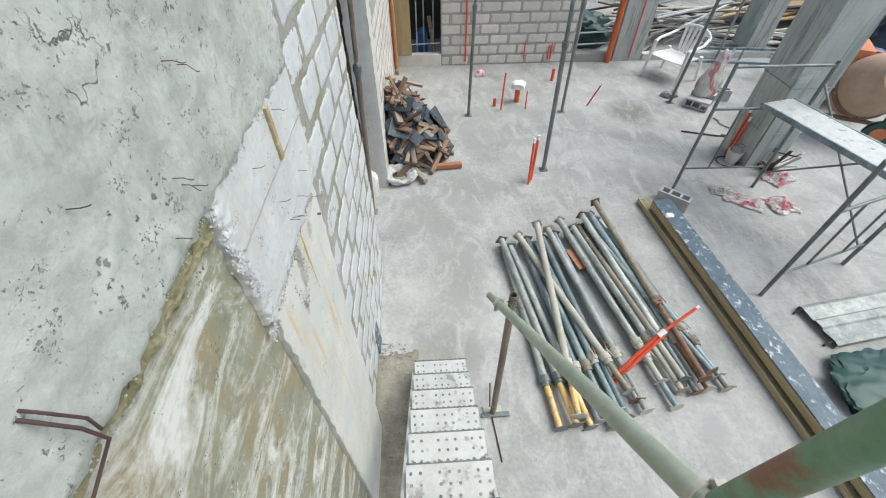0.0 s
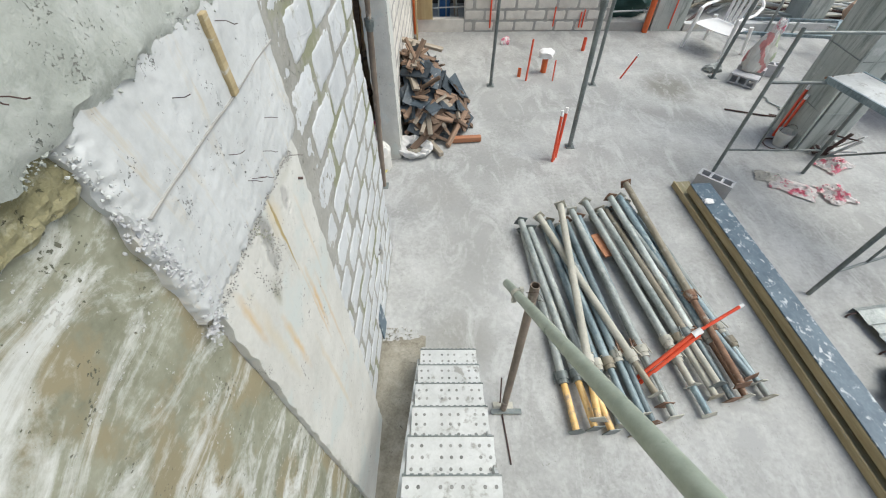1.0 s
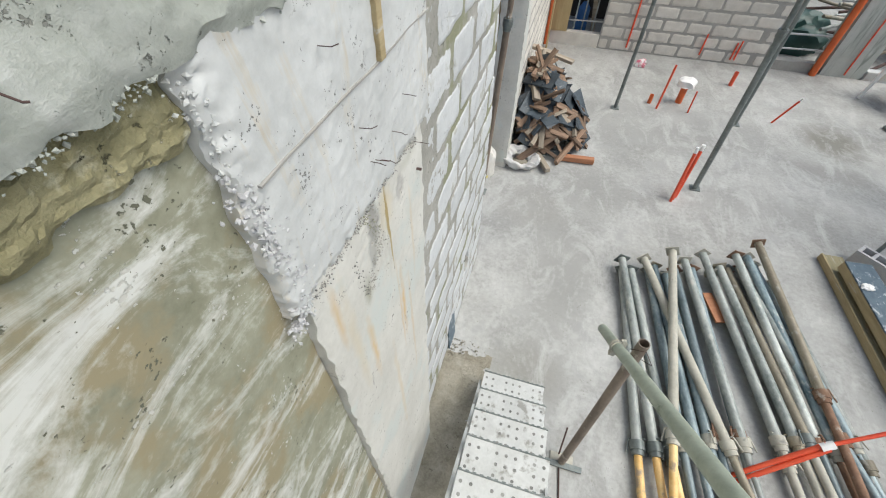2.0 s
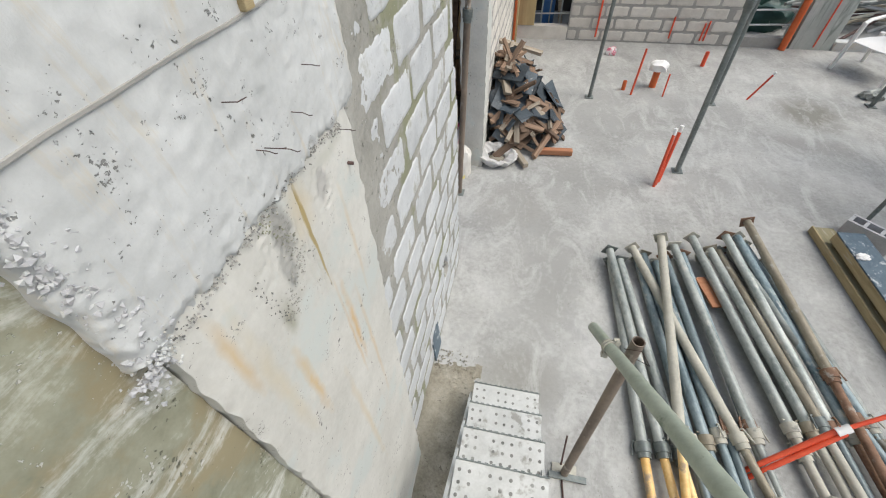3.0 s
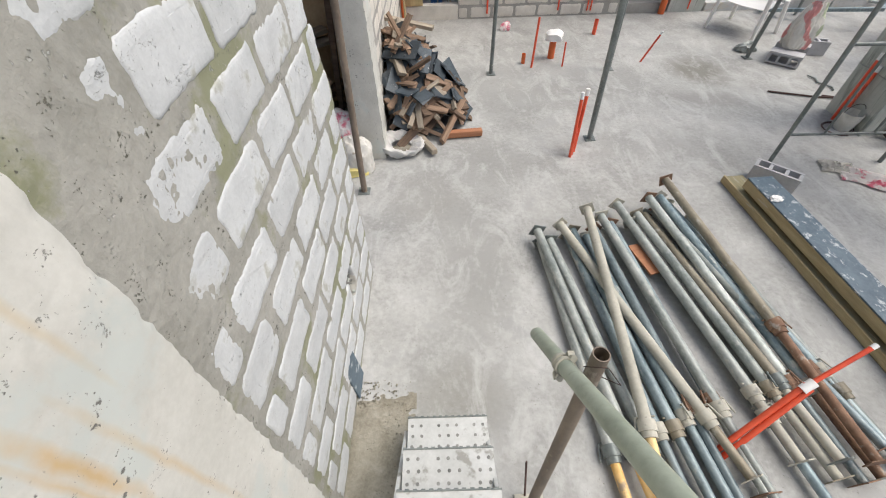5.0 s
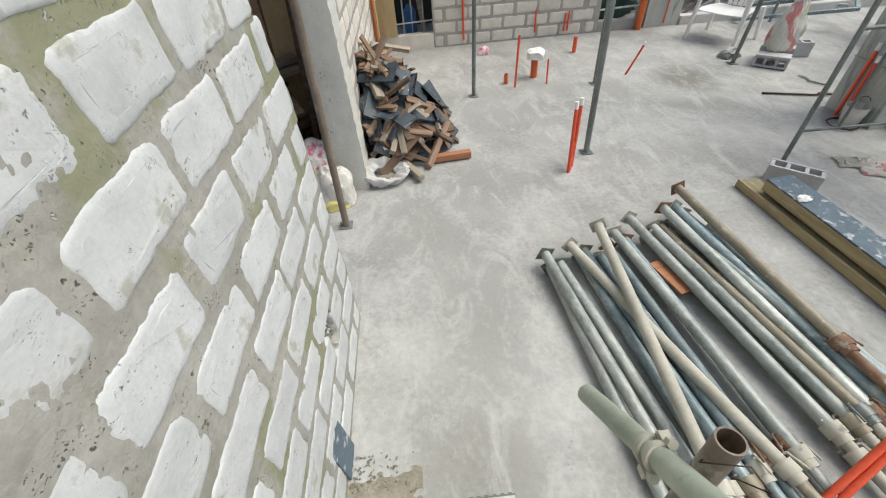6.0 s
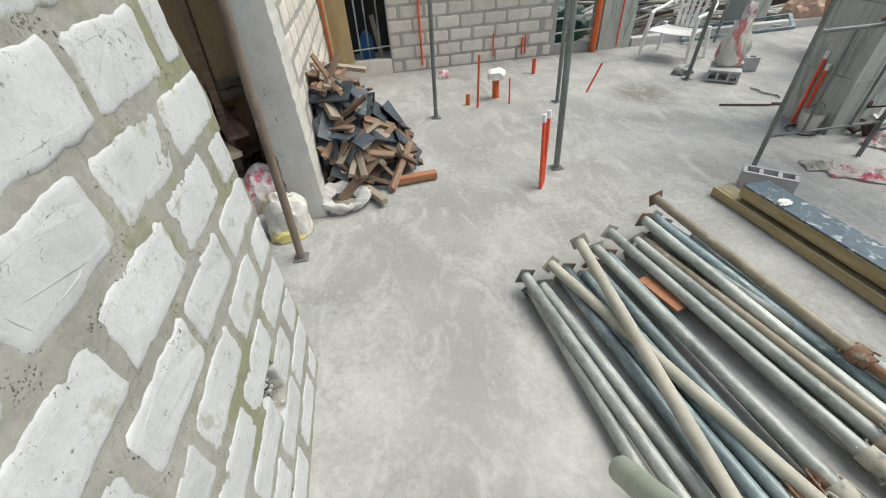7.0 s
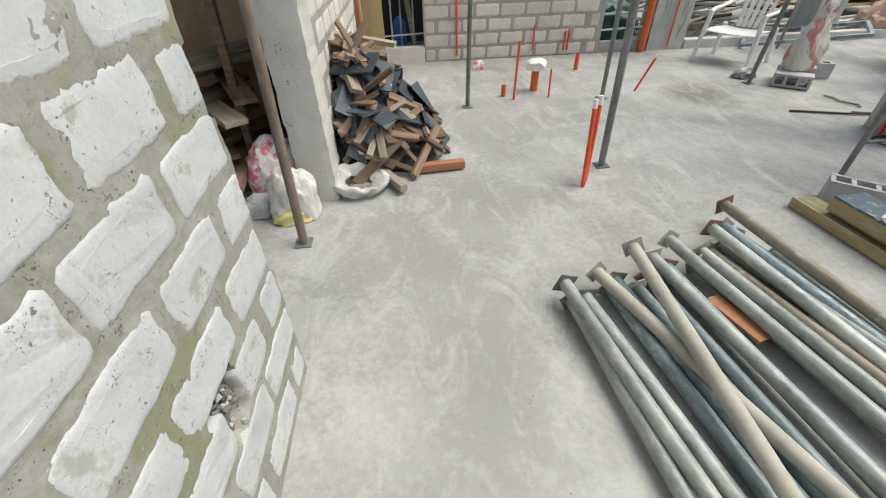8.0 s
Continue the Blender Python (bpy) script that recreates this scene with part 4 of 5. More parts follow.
beam("formwork_plank", "muddy timber formwork plank lying on the floor", 0.0, 0.2, 0.0, 0.065, 0.0, 4.6, [("timber", (0, 0), (1, 1), "mosswood"), ("cleat", (-0.02, 0.1), (0.06, 1.25), "beam_wood")])
beam("formwork_beam", "formwork beam with worn blue-faced plywood on top", 0.045, 0.235, 0.067, 0.21, 0.21, 4.4, [("web", (0.18, 0), (0.85, 0.24), "beam_rust"), ("timber", (0, 0.25), (0.97, 0.90), "beam_wood"), ("plywood_top", (0.01, 0.905), (1.0, 1.0), "blue_ply")])

# ---- details of the west wall ----


def rubble(name, n, spot, size, material, label, seed):
    """Many small broken pieces; spot() gives a place for each."""
    rnd = random.Random(seed)
    verts, faces = [], []
    base = [(1, 0, 0), (-1, 0, 0), (0, 1, 0), (0, -1, 0), (0, 0, 1), (0, 0, -1)]
    tri = [(0, 2, 4), (2, 1, 4), (1, 3, 4), (3, 0, 4), (2, 0, 5), (1, 2, 5), (3, 1, 5), (0, 3, 5)]
    for _ in range(n):
        c, s = Vector(spot(rnd)), size * rnd.uniform(0.35, 1.3)
        e = Euler([rnd.uniform(0, 6) for _ in range(3)]).to_matrix()
        k = len(verts)
        verts += [c + e @ Vector([a * s * rnd.uniform(0.5, 1.1) for a in b]) for b in base]
        faces += [tuple(k + i for i in f) for f in tri]
    me = bpy.data.meshes.new(name)
    me.from_pydata(verts, [], faces)
    me.materials.append(M[material])
    return tagged(new(name, me), label, "rubble", kind="stuff")


def along(pts, spread):
    pts = [Vector(p) for p in pts]

    def spot(rnd):
        i = rnd.randrange(len(pts) - 1)
        p = pts[i].lerp(pts[i + 1], rnd.random())
        return p + Vector((rnd.uniform(-0.008, 0.006), rnd.gauss(0, spread), rnd.gauss(0, spread)))
    return spot


rubble("crumbled_concrete", 520, along([(-0.441, 1.165, 3.0), (-0.441, 1.185, 2.85), (-0.441, 1.19, 2.75), (-0.441, 1.19, 2.68), (-0.441, 1.21, 2.58), (-0.441, 1.2, 2.53)], 0.010), 0.0048, "white", "crumbled white concrete along the rim of the column head", 3)
rubble("crumbled_rim", 420, along([(-0.440, 1.22, 2.545), (-0.440, 1.45, 2.55), (-0.440, 1.65, 2.555), (-0.440, 1.80, 2.53)], 0.007), 0.003, "mortar2", "small crumbs of concrete along the construction joint", 4)
rubble("crumbled_beam_edge", 300, along([(-0.436, 1.14, 3.0), (-0.436, 1.0, 2.995), (-0.438, 0.7, 2.975), (-0.438, 0.4, 2.97)], 0.006), 0.0036, "grey", "small crumbs of grey concrete along the wall edge", 5)
rubble("honeycombed_patch", 420, along([(-0.4435, 1.45, 2.545), (-0.4435, 1.49, 2.48), (-0.4435, 1.505, 2.40), (-0.4435, 1.44, 2.34), (-0.4435, 1.40, 2.31)], 0.016), 0.0026, "mortar", "rough honeycombed patch in the column face", 6)
rubble("chipped_spots", 110, along([(-0.4435, 1.36, 2.50), (-0.4435, 1.372, 2.44), (-0.4435, 1.385, 2.42), (-0.4435, 1.378, 2.36), (-0.4435, 1.41, 2.33)], 0.008), 0.0026, "pitstone", "small dark chips in the column face", 16)
# dark crumbs draw the shaded crevice line along the joint
rubble("joint_crevices", 200, along([(-0.437, 1.2, 2.545), (-0.437, 1.40, 2.553), (-0.437, 1.56, 2.56), (-0.437, 1.70, 2.54)], 0.007), 0.0024, "pitstone", "crumbs coloured dark for the shade in the construction joint", 17)
rubble("pitted_upper_face", 300, lambda r: (-0.431 + r.uniform(-0.004, 0.001), r.uniform(1.18, 1.85), r.gauss(3.03, 0.018)), 0.0045, "grey", "rough pitted band across the column head", 8)
rubble("broken_corner", 620, along([(-0.442, 1.175, 2.86), (-0.438, 1.195, 2.76), (-0.438, 1.205, 2.68), (-0.438, 1.215, 2.60), (-0.446, 1.165, 2.52)], 0.017), 0.0058, "hollow", "loose broken concrete in the corner of the column head", 31)
# strip of brown mortar under the wall edge
bm = slab_face(-2.0, 1.165, 2.90, 3.02, -0.448, -0.5, 0.006, 0.005, 41.0, edge=0.012, lumps=0.012, grit=0.0032, z_lo=lambda y: 2.925 + 0.022 * noise.noise(Vector((y * 6, 8, 0))) + 0.012 * noise.noise(Vector((y * 23, 8, 0))))
tagged(part("mortar_strip", bm, "mossy"), "rough brown mortar strip packed under the concrete edge", "mortar strip", kind="structure")
# raised board lips and grooves left by the formwork
for nm, lo, hi, m in (("form_lip", (-0.44, 1.2, 2.8265), (-0.4285, 1.9, 2.8305), "mortar2"),):
    bm = boxed(lo, hi, 0.0)
    bmesh.ops.subdivide_edges(bm, edges=bm.edges[:], cuts=9, use_grid_fill=True)
    for v in bm.verts:
        v.co += Vector((0.0025 * noise.noise(v.co * 40) + 0.002 * noise.noise(v.co * 12), 0.004 * noise.noise(v.co * 9 + Vector((1, 2, 3))), 0.006 * noise.noise(v.co * 6)))
    tagged(part(nm, bm, m), "thin mark left by the formwork boards in the concrete", "form mark", kind="structure")
ws = thing("wood_strip", "strip of formwork timber stuck in the concrete", "timber strip", (-0.425, 1.6, 2.9))
part("strip", boxed((-0.014, -0.012, -0.07), (0.004, 0.012, 0.10), 0.003), "beam_wood", ws)
cone = thing("form_tie_stub", "short steel form tie stub in the column face", "tie", (-0.438, 1.79, 2.43))
part("stub", rodded((-0.01, 0, 0), (0.012, 0.004, -0.003), 0.0045, 8), "rebar", cone)
NAILS = [(1.23, 3.27, 0.10, -0.03), (1.27, 3.25, 0.07, -0.05), (1.13, 3.08, 0.05, -0.02), (1.10, 3.12, 0.05, -0.03), (1.11, 3.10, 0.03, -0.05), (1.62, 2.66, 0.06, -0.03), (1.50, 2.66, 0.03, -0.02), (1.52, 2.65, 0.05, -0.01),
         (1.78, 2.53, 0.04, -0.015), (1.64, 2.97, 0.12, -0.04), (1.55, 2.63, 0.06, -0.03), (0.90, 3.22, 0.03, 0.0), (1.02, 3.05, 0.03, -0.02), (1.48, 2.75, 0.04, 0.01), (1.70, 2.71, 0.03, -0.01), (1.40, 2.93, 0.02, 0.01)]
for y, z, dy, dz in NAILS:
    dy, dz = dy * 0.3, dz * 0.45
    nl = thing("tie_wire", "short rusty tie wire sticking out of the concrete", "wire", (-0.43, y, z), "tie wires in the wall")
    wire("wire", [(-0.01, 0, 0), (0.02, dy * 0.3, dz * 0.2), (0.028, dy * 0.7, dz * 0.9), (0.03, dy, dz)], 0.0009, "rebar", nl)
bb = thing("bent_bar", "rusty reinforcing bar bent down out of the concrete", "rebar", (-0.43, 0.685, 3.125))
wire("bar", [(-0.02, 0, 0.0), (0.015, 0.0, -0.02), (0.03, 0.01, -0.07), (0.03, 0.015, -0.12), (0.015, -0.01, -0.15), (0.008, -0.04, -0.17)], 0.0026, "rebar", bb)
wire("bar", [(-0.02, 0.008, 0.003), (0.02, 0.008, -0.015), (0.034, 0.02, -0.065), (0.03, 0.02, -0.1)], 0.0022, "rebar", bb)
# hole broken through one block, lined with broken pieces
# shards, darkened so that their colour carries the shade inside the hole
rubble("broken_block_shards", 75, lambda r: (-0.555 + r.uniform(-0.03, 0.03), r.gauss(HOLE[0] + 0.005, 0.032), r.gauss(HOLE[1], 0.06)), 0.017, "pitstone", "grey shards coloured dark for the shade in a block wall hole", 19)
rubble("broken_block_pieces", 12, lambda r: (-0.54 + r.uniform(-0.02, 0.02), r.gauss(HOLE[0] + 0.02, 0.026), r.gauss(HOLE[1] - 0.05, 0.05)), 0.017, "pier", "broken grey pieces in a hole in the block wall", 9)
sl = thing("slate_board", "dark blue-grey board piece leaning on the block wall", "board", (-0.49, 2.56, 0.0))
part("board", boxed((-0.012, -0.08, 0.0), (0.0, 0.10, 0.46), 0.003), "blue_ply", sl).rotation_euler = (0, radians(-3), 0)
rubble("soil_strip", 1100, lambda r: (-0.5 + abs(r.gauss(0, 0.14)), r.uniform(0.9, 2.6), 0.005), 0.009, "soil", "loose brown soil and crumbs along the wall foot", 12)
bm = bmesh.new()
bmesh.ops.create_grid(bm, x_segments=40, y_segments=130, size=1.0)
for v in bm.verts:
    x, y = -0.33 + 0.21 * v.co.x, 1.55 + 1.1 * v.co.y
    fade = min(0.02, 0.12 * (2.47 - y), 0.055 * (-0.155 - x))
    v.co = Vector((x, y, fade + 0.007 * noise.noise(Vector((x * 7, y * 7, 0))) + 0.005 * noise.noise(Vector((x * 25, y * 25, 0)))))
    v.co.z = max(-0.02, min(v.co.z, 0.018))
tagged(part("soil_patch", bm, "soil", smooth=True), "thin spread of brown soil beside the stair", "soil", kind="stuff")

# ---- sacks and bags ----


def lump(size, seed, rough=0.2, sub=5, flat=0.35):
    bm = bmesh.new()
    bmesh.ops.create_icosphere(bm, subdivisions=sub, radius=1.0)
    for v in bm.verts:
        n_ = v.co.copy()
        d = 1 + rough * noise.noise(n_ * 1.7 + Vector((seed, 0, 0))) + rough * 0.6 * noise.noise(n_ * 4.5 + Vector((0, seed, 0))) + rough * 0.45 * abs(noise.noise(n_ * 8 + Vector((0, seed, 3)))) + rough * 0.22 * noise.noise(n_ * 19 + Vector((seed, 1, 3)))
        v.co = Vector((max(-0.85, min(0.85, n_.x)) * d * size[0], max(-0.85, min(0.85, n_.y)) * d * size[1], max(-flat, n_.z) * d * size[2] + flat * size[2]))
        v.co.z = max(v.co.z, 0.002)
    return bm


def sack(name, label, at, size, material, seed, turn=0.0, extra=()):
    th = thing(name, label, "sack", at)
    th.matrix_basis = pose(*at, 0, 0, turn)
    part("bag", lump(size, seed, 0.13), material, th, smooth=True)
    for nm, off, sz, m, sd in extra:
        o = part(nm, lump(sz, sd, 0.3, 3), m, th, smooth=True)
        o.location = off
    return th


def crumpled(w, h, amp, seed):
    """A thin crumpled sheet with folds and a ragged outline, lying on the floor."""
    bm = bmesh.new()
    nx, ny = 30, 22
    vs = []
    for j in range(ny + 1):
        for i in range(nx + 1):
            u, v = i / nx * 2 - 1, j / ny * 2 - 1
            q = Vector((u * 1.3 + seed, v * 1.3, seed))
            x = u * w * (1 + 0.18 * noise.noise(q * 1.6)) + 0.02 * noise.noise(q * 5)
            y = v * h * (1 + 0.25 * noise.noise(q * 1.4 + Vector((7, 0, 0))))
            z = 0.6 * amp * (0.4 + abs(noise.noise(q * 2.0)) * 1.6 + abs(noise.noise(q * 5.0)) * 0.9) * (1 - 0.65 * max(abs(u), abs(v)) ** 3)
            vs.append(bm.verts.new((x, y, z + 0.004)))
    for j in range(ny):
        for i in range(nx):
            k = j * (nx + 1) + i
            bm.faces.new((vs[k], vs[k + 1], vs[k + nx + 2], vs[k + nx + 1]))
    bmesh.ops.solidify(bm, geom=bm.faces[:], thickness=0.003)
    return bm


def cement_bag(label, at, turn, w, h, amp, seed, material="sack_print"):
    th = thing("cement_bag", label, "bag")
    th.matrix_basis = pose(*at, 0, 0, turn)
    part("sheet", crumpled(w, h, amp, seed), material, th, smooth=True)


cement_bag("crumpled pink and white cement bag flat on the floor", (4.35, 4.52, 0), -38, 0.25, 0.14, 0.05, 1.0)
cement_bag("torn white end of a cement bag on the floor", (4.16, 4.74, 0), -20, 0.15, 0.11, 0.04, 2.0, "sack")
cement_bag("crumpled pink and white cement bag on the floor", (4.80, 4.40, 0), 5, 0.17, 0.17, 0.07, 3.0)
cement_bag("crumpled pink cement bag beside the column", (5.15, 4.98, 0), 25, 0.22, 0.14, 0.07, 5.0)
st = thing("striped_sack", "upright red and green striped sack tied at the top", "sack", (5.17, 7.33, 0.17))
bm = lump((0.19, 0.17, 0.44), 14, 0.2)
for v in bm.verts:
    k = max(0.0, v.co.z - 0.25) / 0.4
    v.co.x, v.co.y = v.co.x * (1 - 0.35 * k) + 0.05 * k, v.co.y * (1 - 0.35 * k)
for f in bm.faces:
    p = f.calc_center_median()
    q = p.z * 2.6 + 8.0 * p.x - 6.0 * p.y + 0.8 * noise.noise(p * 6)
    f.material_index = (0, 1, 0, 2, 1, 0)[int(q * 1.3) % 6]
o_ = part("bag", bm, "sack", st, smooth=True)
for m_ in ("sack_pink", "sack_green"):
    o_.data.materials.append(M[m_])
o_ = part("neck", lump((0.07, 0.06, 0.16), 2, 0.35), "sack_print", st, smooth=True)
o_.location = (0.06, 0, 0.55)
sack("bulging_sack", "white sack with red and yellow print behind the prop", (-0.98, 5.32, 0.0), (0.25, 0.22, 0.36), "sack_print", 21, 0, [("print", (0.04, -0.08, 0.16), (0.14, 0.14, 0.1), "yellow_print", 5)])
sack("grey_sack", "white woven sack with yellow foot beside the column", (-0.80, 4.97, 0.0), (0.19, 0.13, 0.30), "sack", 24, 8, [("print", (-0.03, -0.045, 0.0), (0.16, 0.10, 0.09), "yellow_print", 9)])
sack("grey_sack", "grey sack of rubble on the floor behind the wall end", (-1.08, 5.05, 0.0), (0.13, 0.12, 0.12), "hollow", 27)
# open white bag by the scrap wood
ob_ = thing("open_bag", "open white woven bag lying on the floor", "bag", (-0.35, 5.27, 0.0))
bm = bmesh.new()
rings = []
for j in range(11):
    u = j / 10
    rr = 0.17 * (0.9 + 0.35 * math.sin(u * math.pi)) if j < 8 else 0.17 * (0.93 - 0.13 * (j - 7))
    zz = 0.17 * math.sin(min(u, 0.75) * math.pi * 0.66) - (0.02 * (j - 7) if j > 7 else 0)
    ring = []
    for i in range(40):
        a = 2 * math.pi * i / 40
        q_ = Vector((math.cos(a) * 1.6, math.sin(a) * 1.6, u * 1.5))
        f_ = 1 + 0.22 * noise.noise(q_ * 1.4) + 0.14 * noise.noise(q_ * 4.0)
        sag = 0.55 + 0.45 * (0.5 + 0.5 * math.sin(a - 0.6)) + 0.25 * noise.noise(q_ * 2.2 + Vector((5, 0, 0)))
        ring.append(bm.verts.new((rr * f_ * math.cos(a) * 1.15, rr * f_ * 0.8 * math.sin(a), max(0.004, zz * sag))))
    rings.append(ring)
for j in range(10):
    for i in range(40):
        bm.faces.new((rings[j][i], rings[j][(i + 1) % 40], rings[j + 1][(i + 1) % 40], rings[j + 1][i]))
bmesh.ops.solidify(bm, geom=bm.faces[:], thickness=0.003)
part("bag", bm, "cap", ob_, smooth=True)
part("contents", lump((0.13, 0.09, 0.05), 31, 0.2, 3), "soil", ob_, smooth=True)

# ---- scrap wood heap ----
rnd = random.Random(11)


def heap_z(x, y):
    d = math.hypot((x + 0.32) / 0.80, (y - 6.12) / 0.80)
    return 1.0 * max(0.0, 1 - d) ** 0.75


SCRAP = "short offcut of scrap timber thrown on the heap"
SCRAPB = "black-faced plywood offcut thrown on the heap"
for k in range(190):
    a, rr = rnd.uniform(0, 6.283), math.sqrt(rnd.random()) * 0.98
    x, y = -0.30 + 0.74 * rr * math.cos(a), 6.12 + 0.74 * rr * math.sin(a)
    if x < -0.40:
        x = -0.40 + rnd.uniform(0, 0.14)
    ply = rnd.random() < 0.34
    L_ = rnd.uniform(0.3, 0.65) if ply else rnd.uniform(0.2, 0.66)
    w_ = rnd.uniform(0.12, 0.3) if ply else rnd.choice((0.04, 0.05, 0.06, 0.09))
    t_ = 0.014 if ply else rnd.choice((0.022, 0.035, 0.045))
    top = heap_z(x, y)
    z = max(t_ / 2 + 0.002, top * (rnd.uniform(0.85, 1.05) if k > 70 else rnd.uniform(0.3, 0.9)) - 0.02)
    nrm = Vector((heap_z(x - 0.08, y) - heap_z(x + 0.08, y), heap_z(x, y - 0.08) - heap_z(x, y + 0.08), 0.16)).normalized()
    nrm = (nrm * (1.0 if top > 0.12 else 0.0) + Vector((rnd.gauss(0, 0.42), rnd.gauss(0, 0.42), 0)) * min(1.0, top * 3) + Vector((0, 0, 0.25 if top > 0.12 else 1.0))).normalized()
    along_ = Vector((rnd.gauss(0, 1), rnd.gauss(0, 1), 0))
    along_ = (along_ - nrm * along_.dot(nrm)).normalized()
    m = Matrix.Translation((x, y, z)) @ Matrix((along_, nrm.cross(along_), nrm)).transposed().to_4x4()
    low = min((m @ Vector((sx * L_ / 2, sy * w_ / 2, -t_ / 2))).z for sx in (-1, 1) for sy in (-1, 1))
    m = Matrix.Translation((0, 0, max(0.0, 0.003 - low))) @ m
    th = thing("plywood_offcut" if ply else "timber_offcut", SCRAPB if ply else SCRAP, "offcut", group="scrap wood heap")
    push = max(0.0, -0.50 - min((m @ Vector((sx * L_ / 2, 0, 0))).x for sx in (-1, 1)))
    th.matrix_basis = Matrix.Translation((push, 0, 0)) @ m
    bm = boxed((-L_ / 2, -w_ / 2, -t_ / 2), (L_ / 2, w_ / 2, t_ / 2))
    for v in bm.verts:
        v.co += Vector((rnd.uniform(-0.02, 0.02), rnd.uniform(-0.004, 0.004), 0))
    part("board", bm, "black_ply" if ply else rnd.choice(("wood", "wood", "wood", "wood_grey")), th)
for nm, lab, at_, rot, dims, m in (
        ("timber_offcut", "reddish round-edged timber lying at the foot of the heap", (0.36, 5.53, 0.05), 5, (0.42, 0.075, 0.075), "wood_red"),
        ("timber_offcut", "grey timber post lying at the foot of the heap", (-0.12, 5.42, 0.06), -62, (0.60, 0.07, 0.06), "wood_grey"),
        ("plywood_offcut", "black plywood strip lying at the foot of the heap", (0.05, 5.62, 0.03), -8, (0.45, 0.14, 0.015), "black_ply"),
        ("plywood_offcut", "black plywood strip lying at the foot of the heap", (-0.30, 5.58, 0.08), -20, (0.40, 0.16, 0.015), "black_ply")):
    th = thing(nm, lab, "offcut", at_, "scrap wood heap")
    th.matrix_basis = pose(*at_, 0, 0, rot)
    part("board", boxed((-dims[0] / 2, -dims[1] / 2, -dims[2] / 2), (dims[0] / 2, dims[1] / 2, dims[2] / 2), 0.012 if dims[2] > 0.05 else 0.002), m, th)
for (x, y, z, rx, ry, rz, L_) in ((-0.45, 6.3, 0.72, 0, 62, 20, 0.75), (-0.25, 6.55, 0.9, 0, 8, -15, 0.6), (-0.42, 6.0, 0.62, 0, -12, 15, 0.5), (-0.05, 5.95, 0.55, 0, 35, -40, 0.6)):
    th = thing("timber_offcut", SCRAP, "offcut", group="scrap wood heap")
    th.matrix_basis = pose(x, y, z, rx, ry, rz)
    part("board", boxed((-L_ / 2, -0.045, -0.02), (L_ / 2, 0.045, 0.02), 0.003), "wood_grey", th)

# ---- pipes rising from the floor ----


def pipe(label, base, top, r, material="red", cap=True, name="conduit_stub"):
    th = thing(name, label, "pipe", base)
    d = Vector(top) - Vector(base)
    part("pipe", rodded((0, 0, -0.02), d, r, 12, hollow=0.002), material, th, smooth=True)
    if cap:
        part("cap", rodded(d * 0.93, d * 1.03, r * 1.12, 12), "cap", th, smooth=True)
    return th


pipe("red electrical conduit standing out of the floor", (1.44, 7.3, 0), (1.46, 7.3, 0.66), 0.016, cap=False)
pipe("thin red conduit standing out of the floor", (1.89, 7.3, 0), (1.88, 7.3, 0.33), 0.012, cap=False)
pipe("short red pipe stub in the floor", (1.34, 7.45, 0), (1.34, 7.45, 0.13), 0.03, "orange", cap=False)
pipe("short red pipe stub in the floor", (2.66, 8.45, 0), (2.66, 8.45, 0.22), 0.032, cap=False)
pipe("leaning red conduit with white tip", (3.05, 7.37, 0), (3.19, 7.30, 0.42), 0.014)
pipe("red conduit with taped white end beside the prop", (1.49, 5.08, 0), (1.50, 5.18, 0.66), 0.017)
pipe("red conduit with taped white end beside the prop", (1.55, 5.18, 0), (1.57, 5.25, 0.66), 0.019)
pipe("thin red conduit beside the prop", (1.52, 5.12, 0), (1.52, 5.15, 0.3), 0.012, cap=False)
dp = pipe("orange drain pipe wrapped with a white plastic bag", (1.78, 7.6, 0), (1.78, 7.6, 0.33), 0.05, "orange", cap=False, name="drain_pipe")
w = part("bag", lump((0.13, 0.11, 0.10), 51, 0.35, 3), "white_plastic", dp, smooth=True)
w.location = (0.0, 0, 0.26)
pb = thing("small_bag", "small pinkish plastic bag on the floor", "bag", (1.24, 8.75, 0))
part("bag", lump((0.09, 0.07, 0.09), 53, 0.35, 3), "sack_print", pb, smooth=True)
th = thing("drain_riser", "orange drain pipe standing in the wall corner", "pipe", (-0.52, 9.25, 0))
part("pipe", rodded((0, 0, 0.0), (0, 0, 2.6), 0.05, 16), "orange", th, smooth=True)
th = thing("drain_riser", "orange drain pipe standing beside the pier", "pipe", (4.08, 9.28, 0))
part("pipe", rodded((0, 0, 0.0), (0, 0, 2.6), 0.055, 16), "orange", th, smooth=True)
for x, z0, z1, rr in ((0.975, 0.08, 2.2, 0.016), (2.23, 0.1, 0.45, 0.014), (2.75, 0.08, 0.36, 0.014), (2.81, 0.08, 0.40, 0.014), (4.55, 0.05, 1.6, 0.012)):
    th = thing("wall_conduit", "red electrical conduit fixed on the wall face", "conduit", (x, YB - 0.022, 0), "conduits on the back wall")
    part("pipe", rodded((0, 0, z0), (0.0, 0, z1), rr, 10), "red", th, smooth=True)
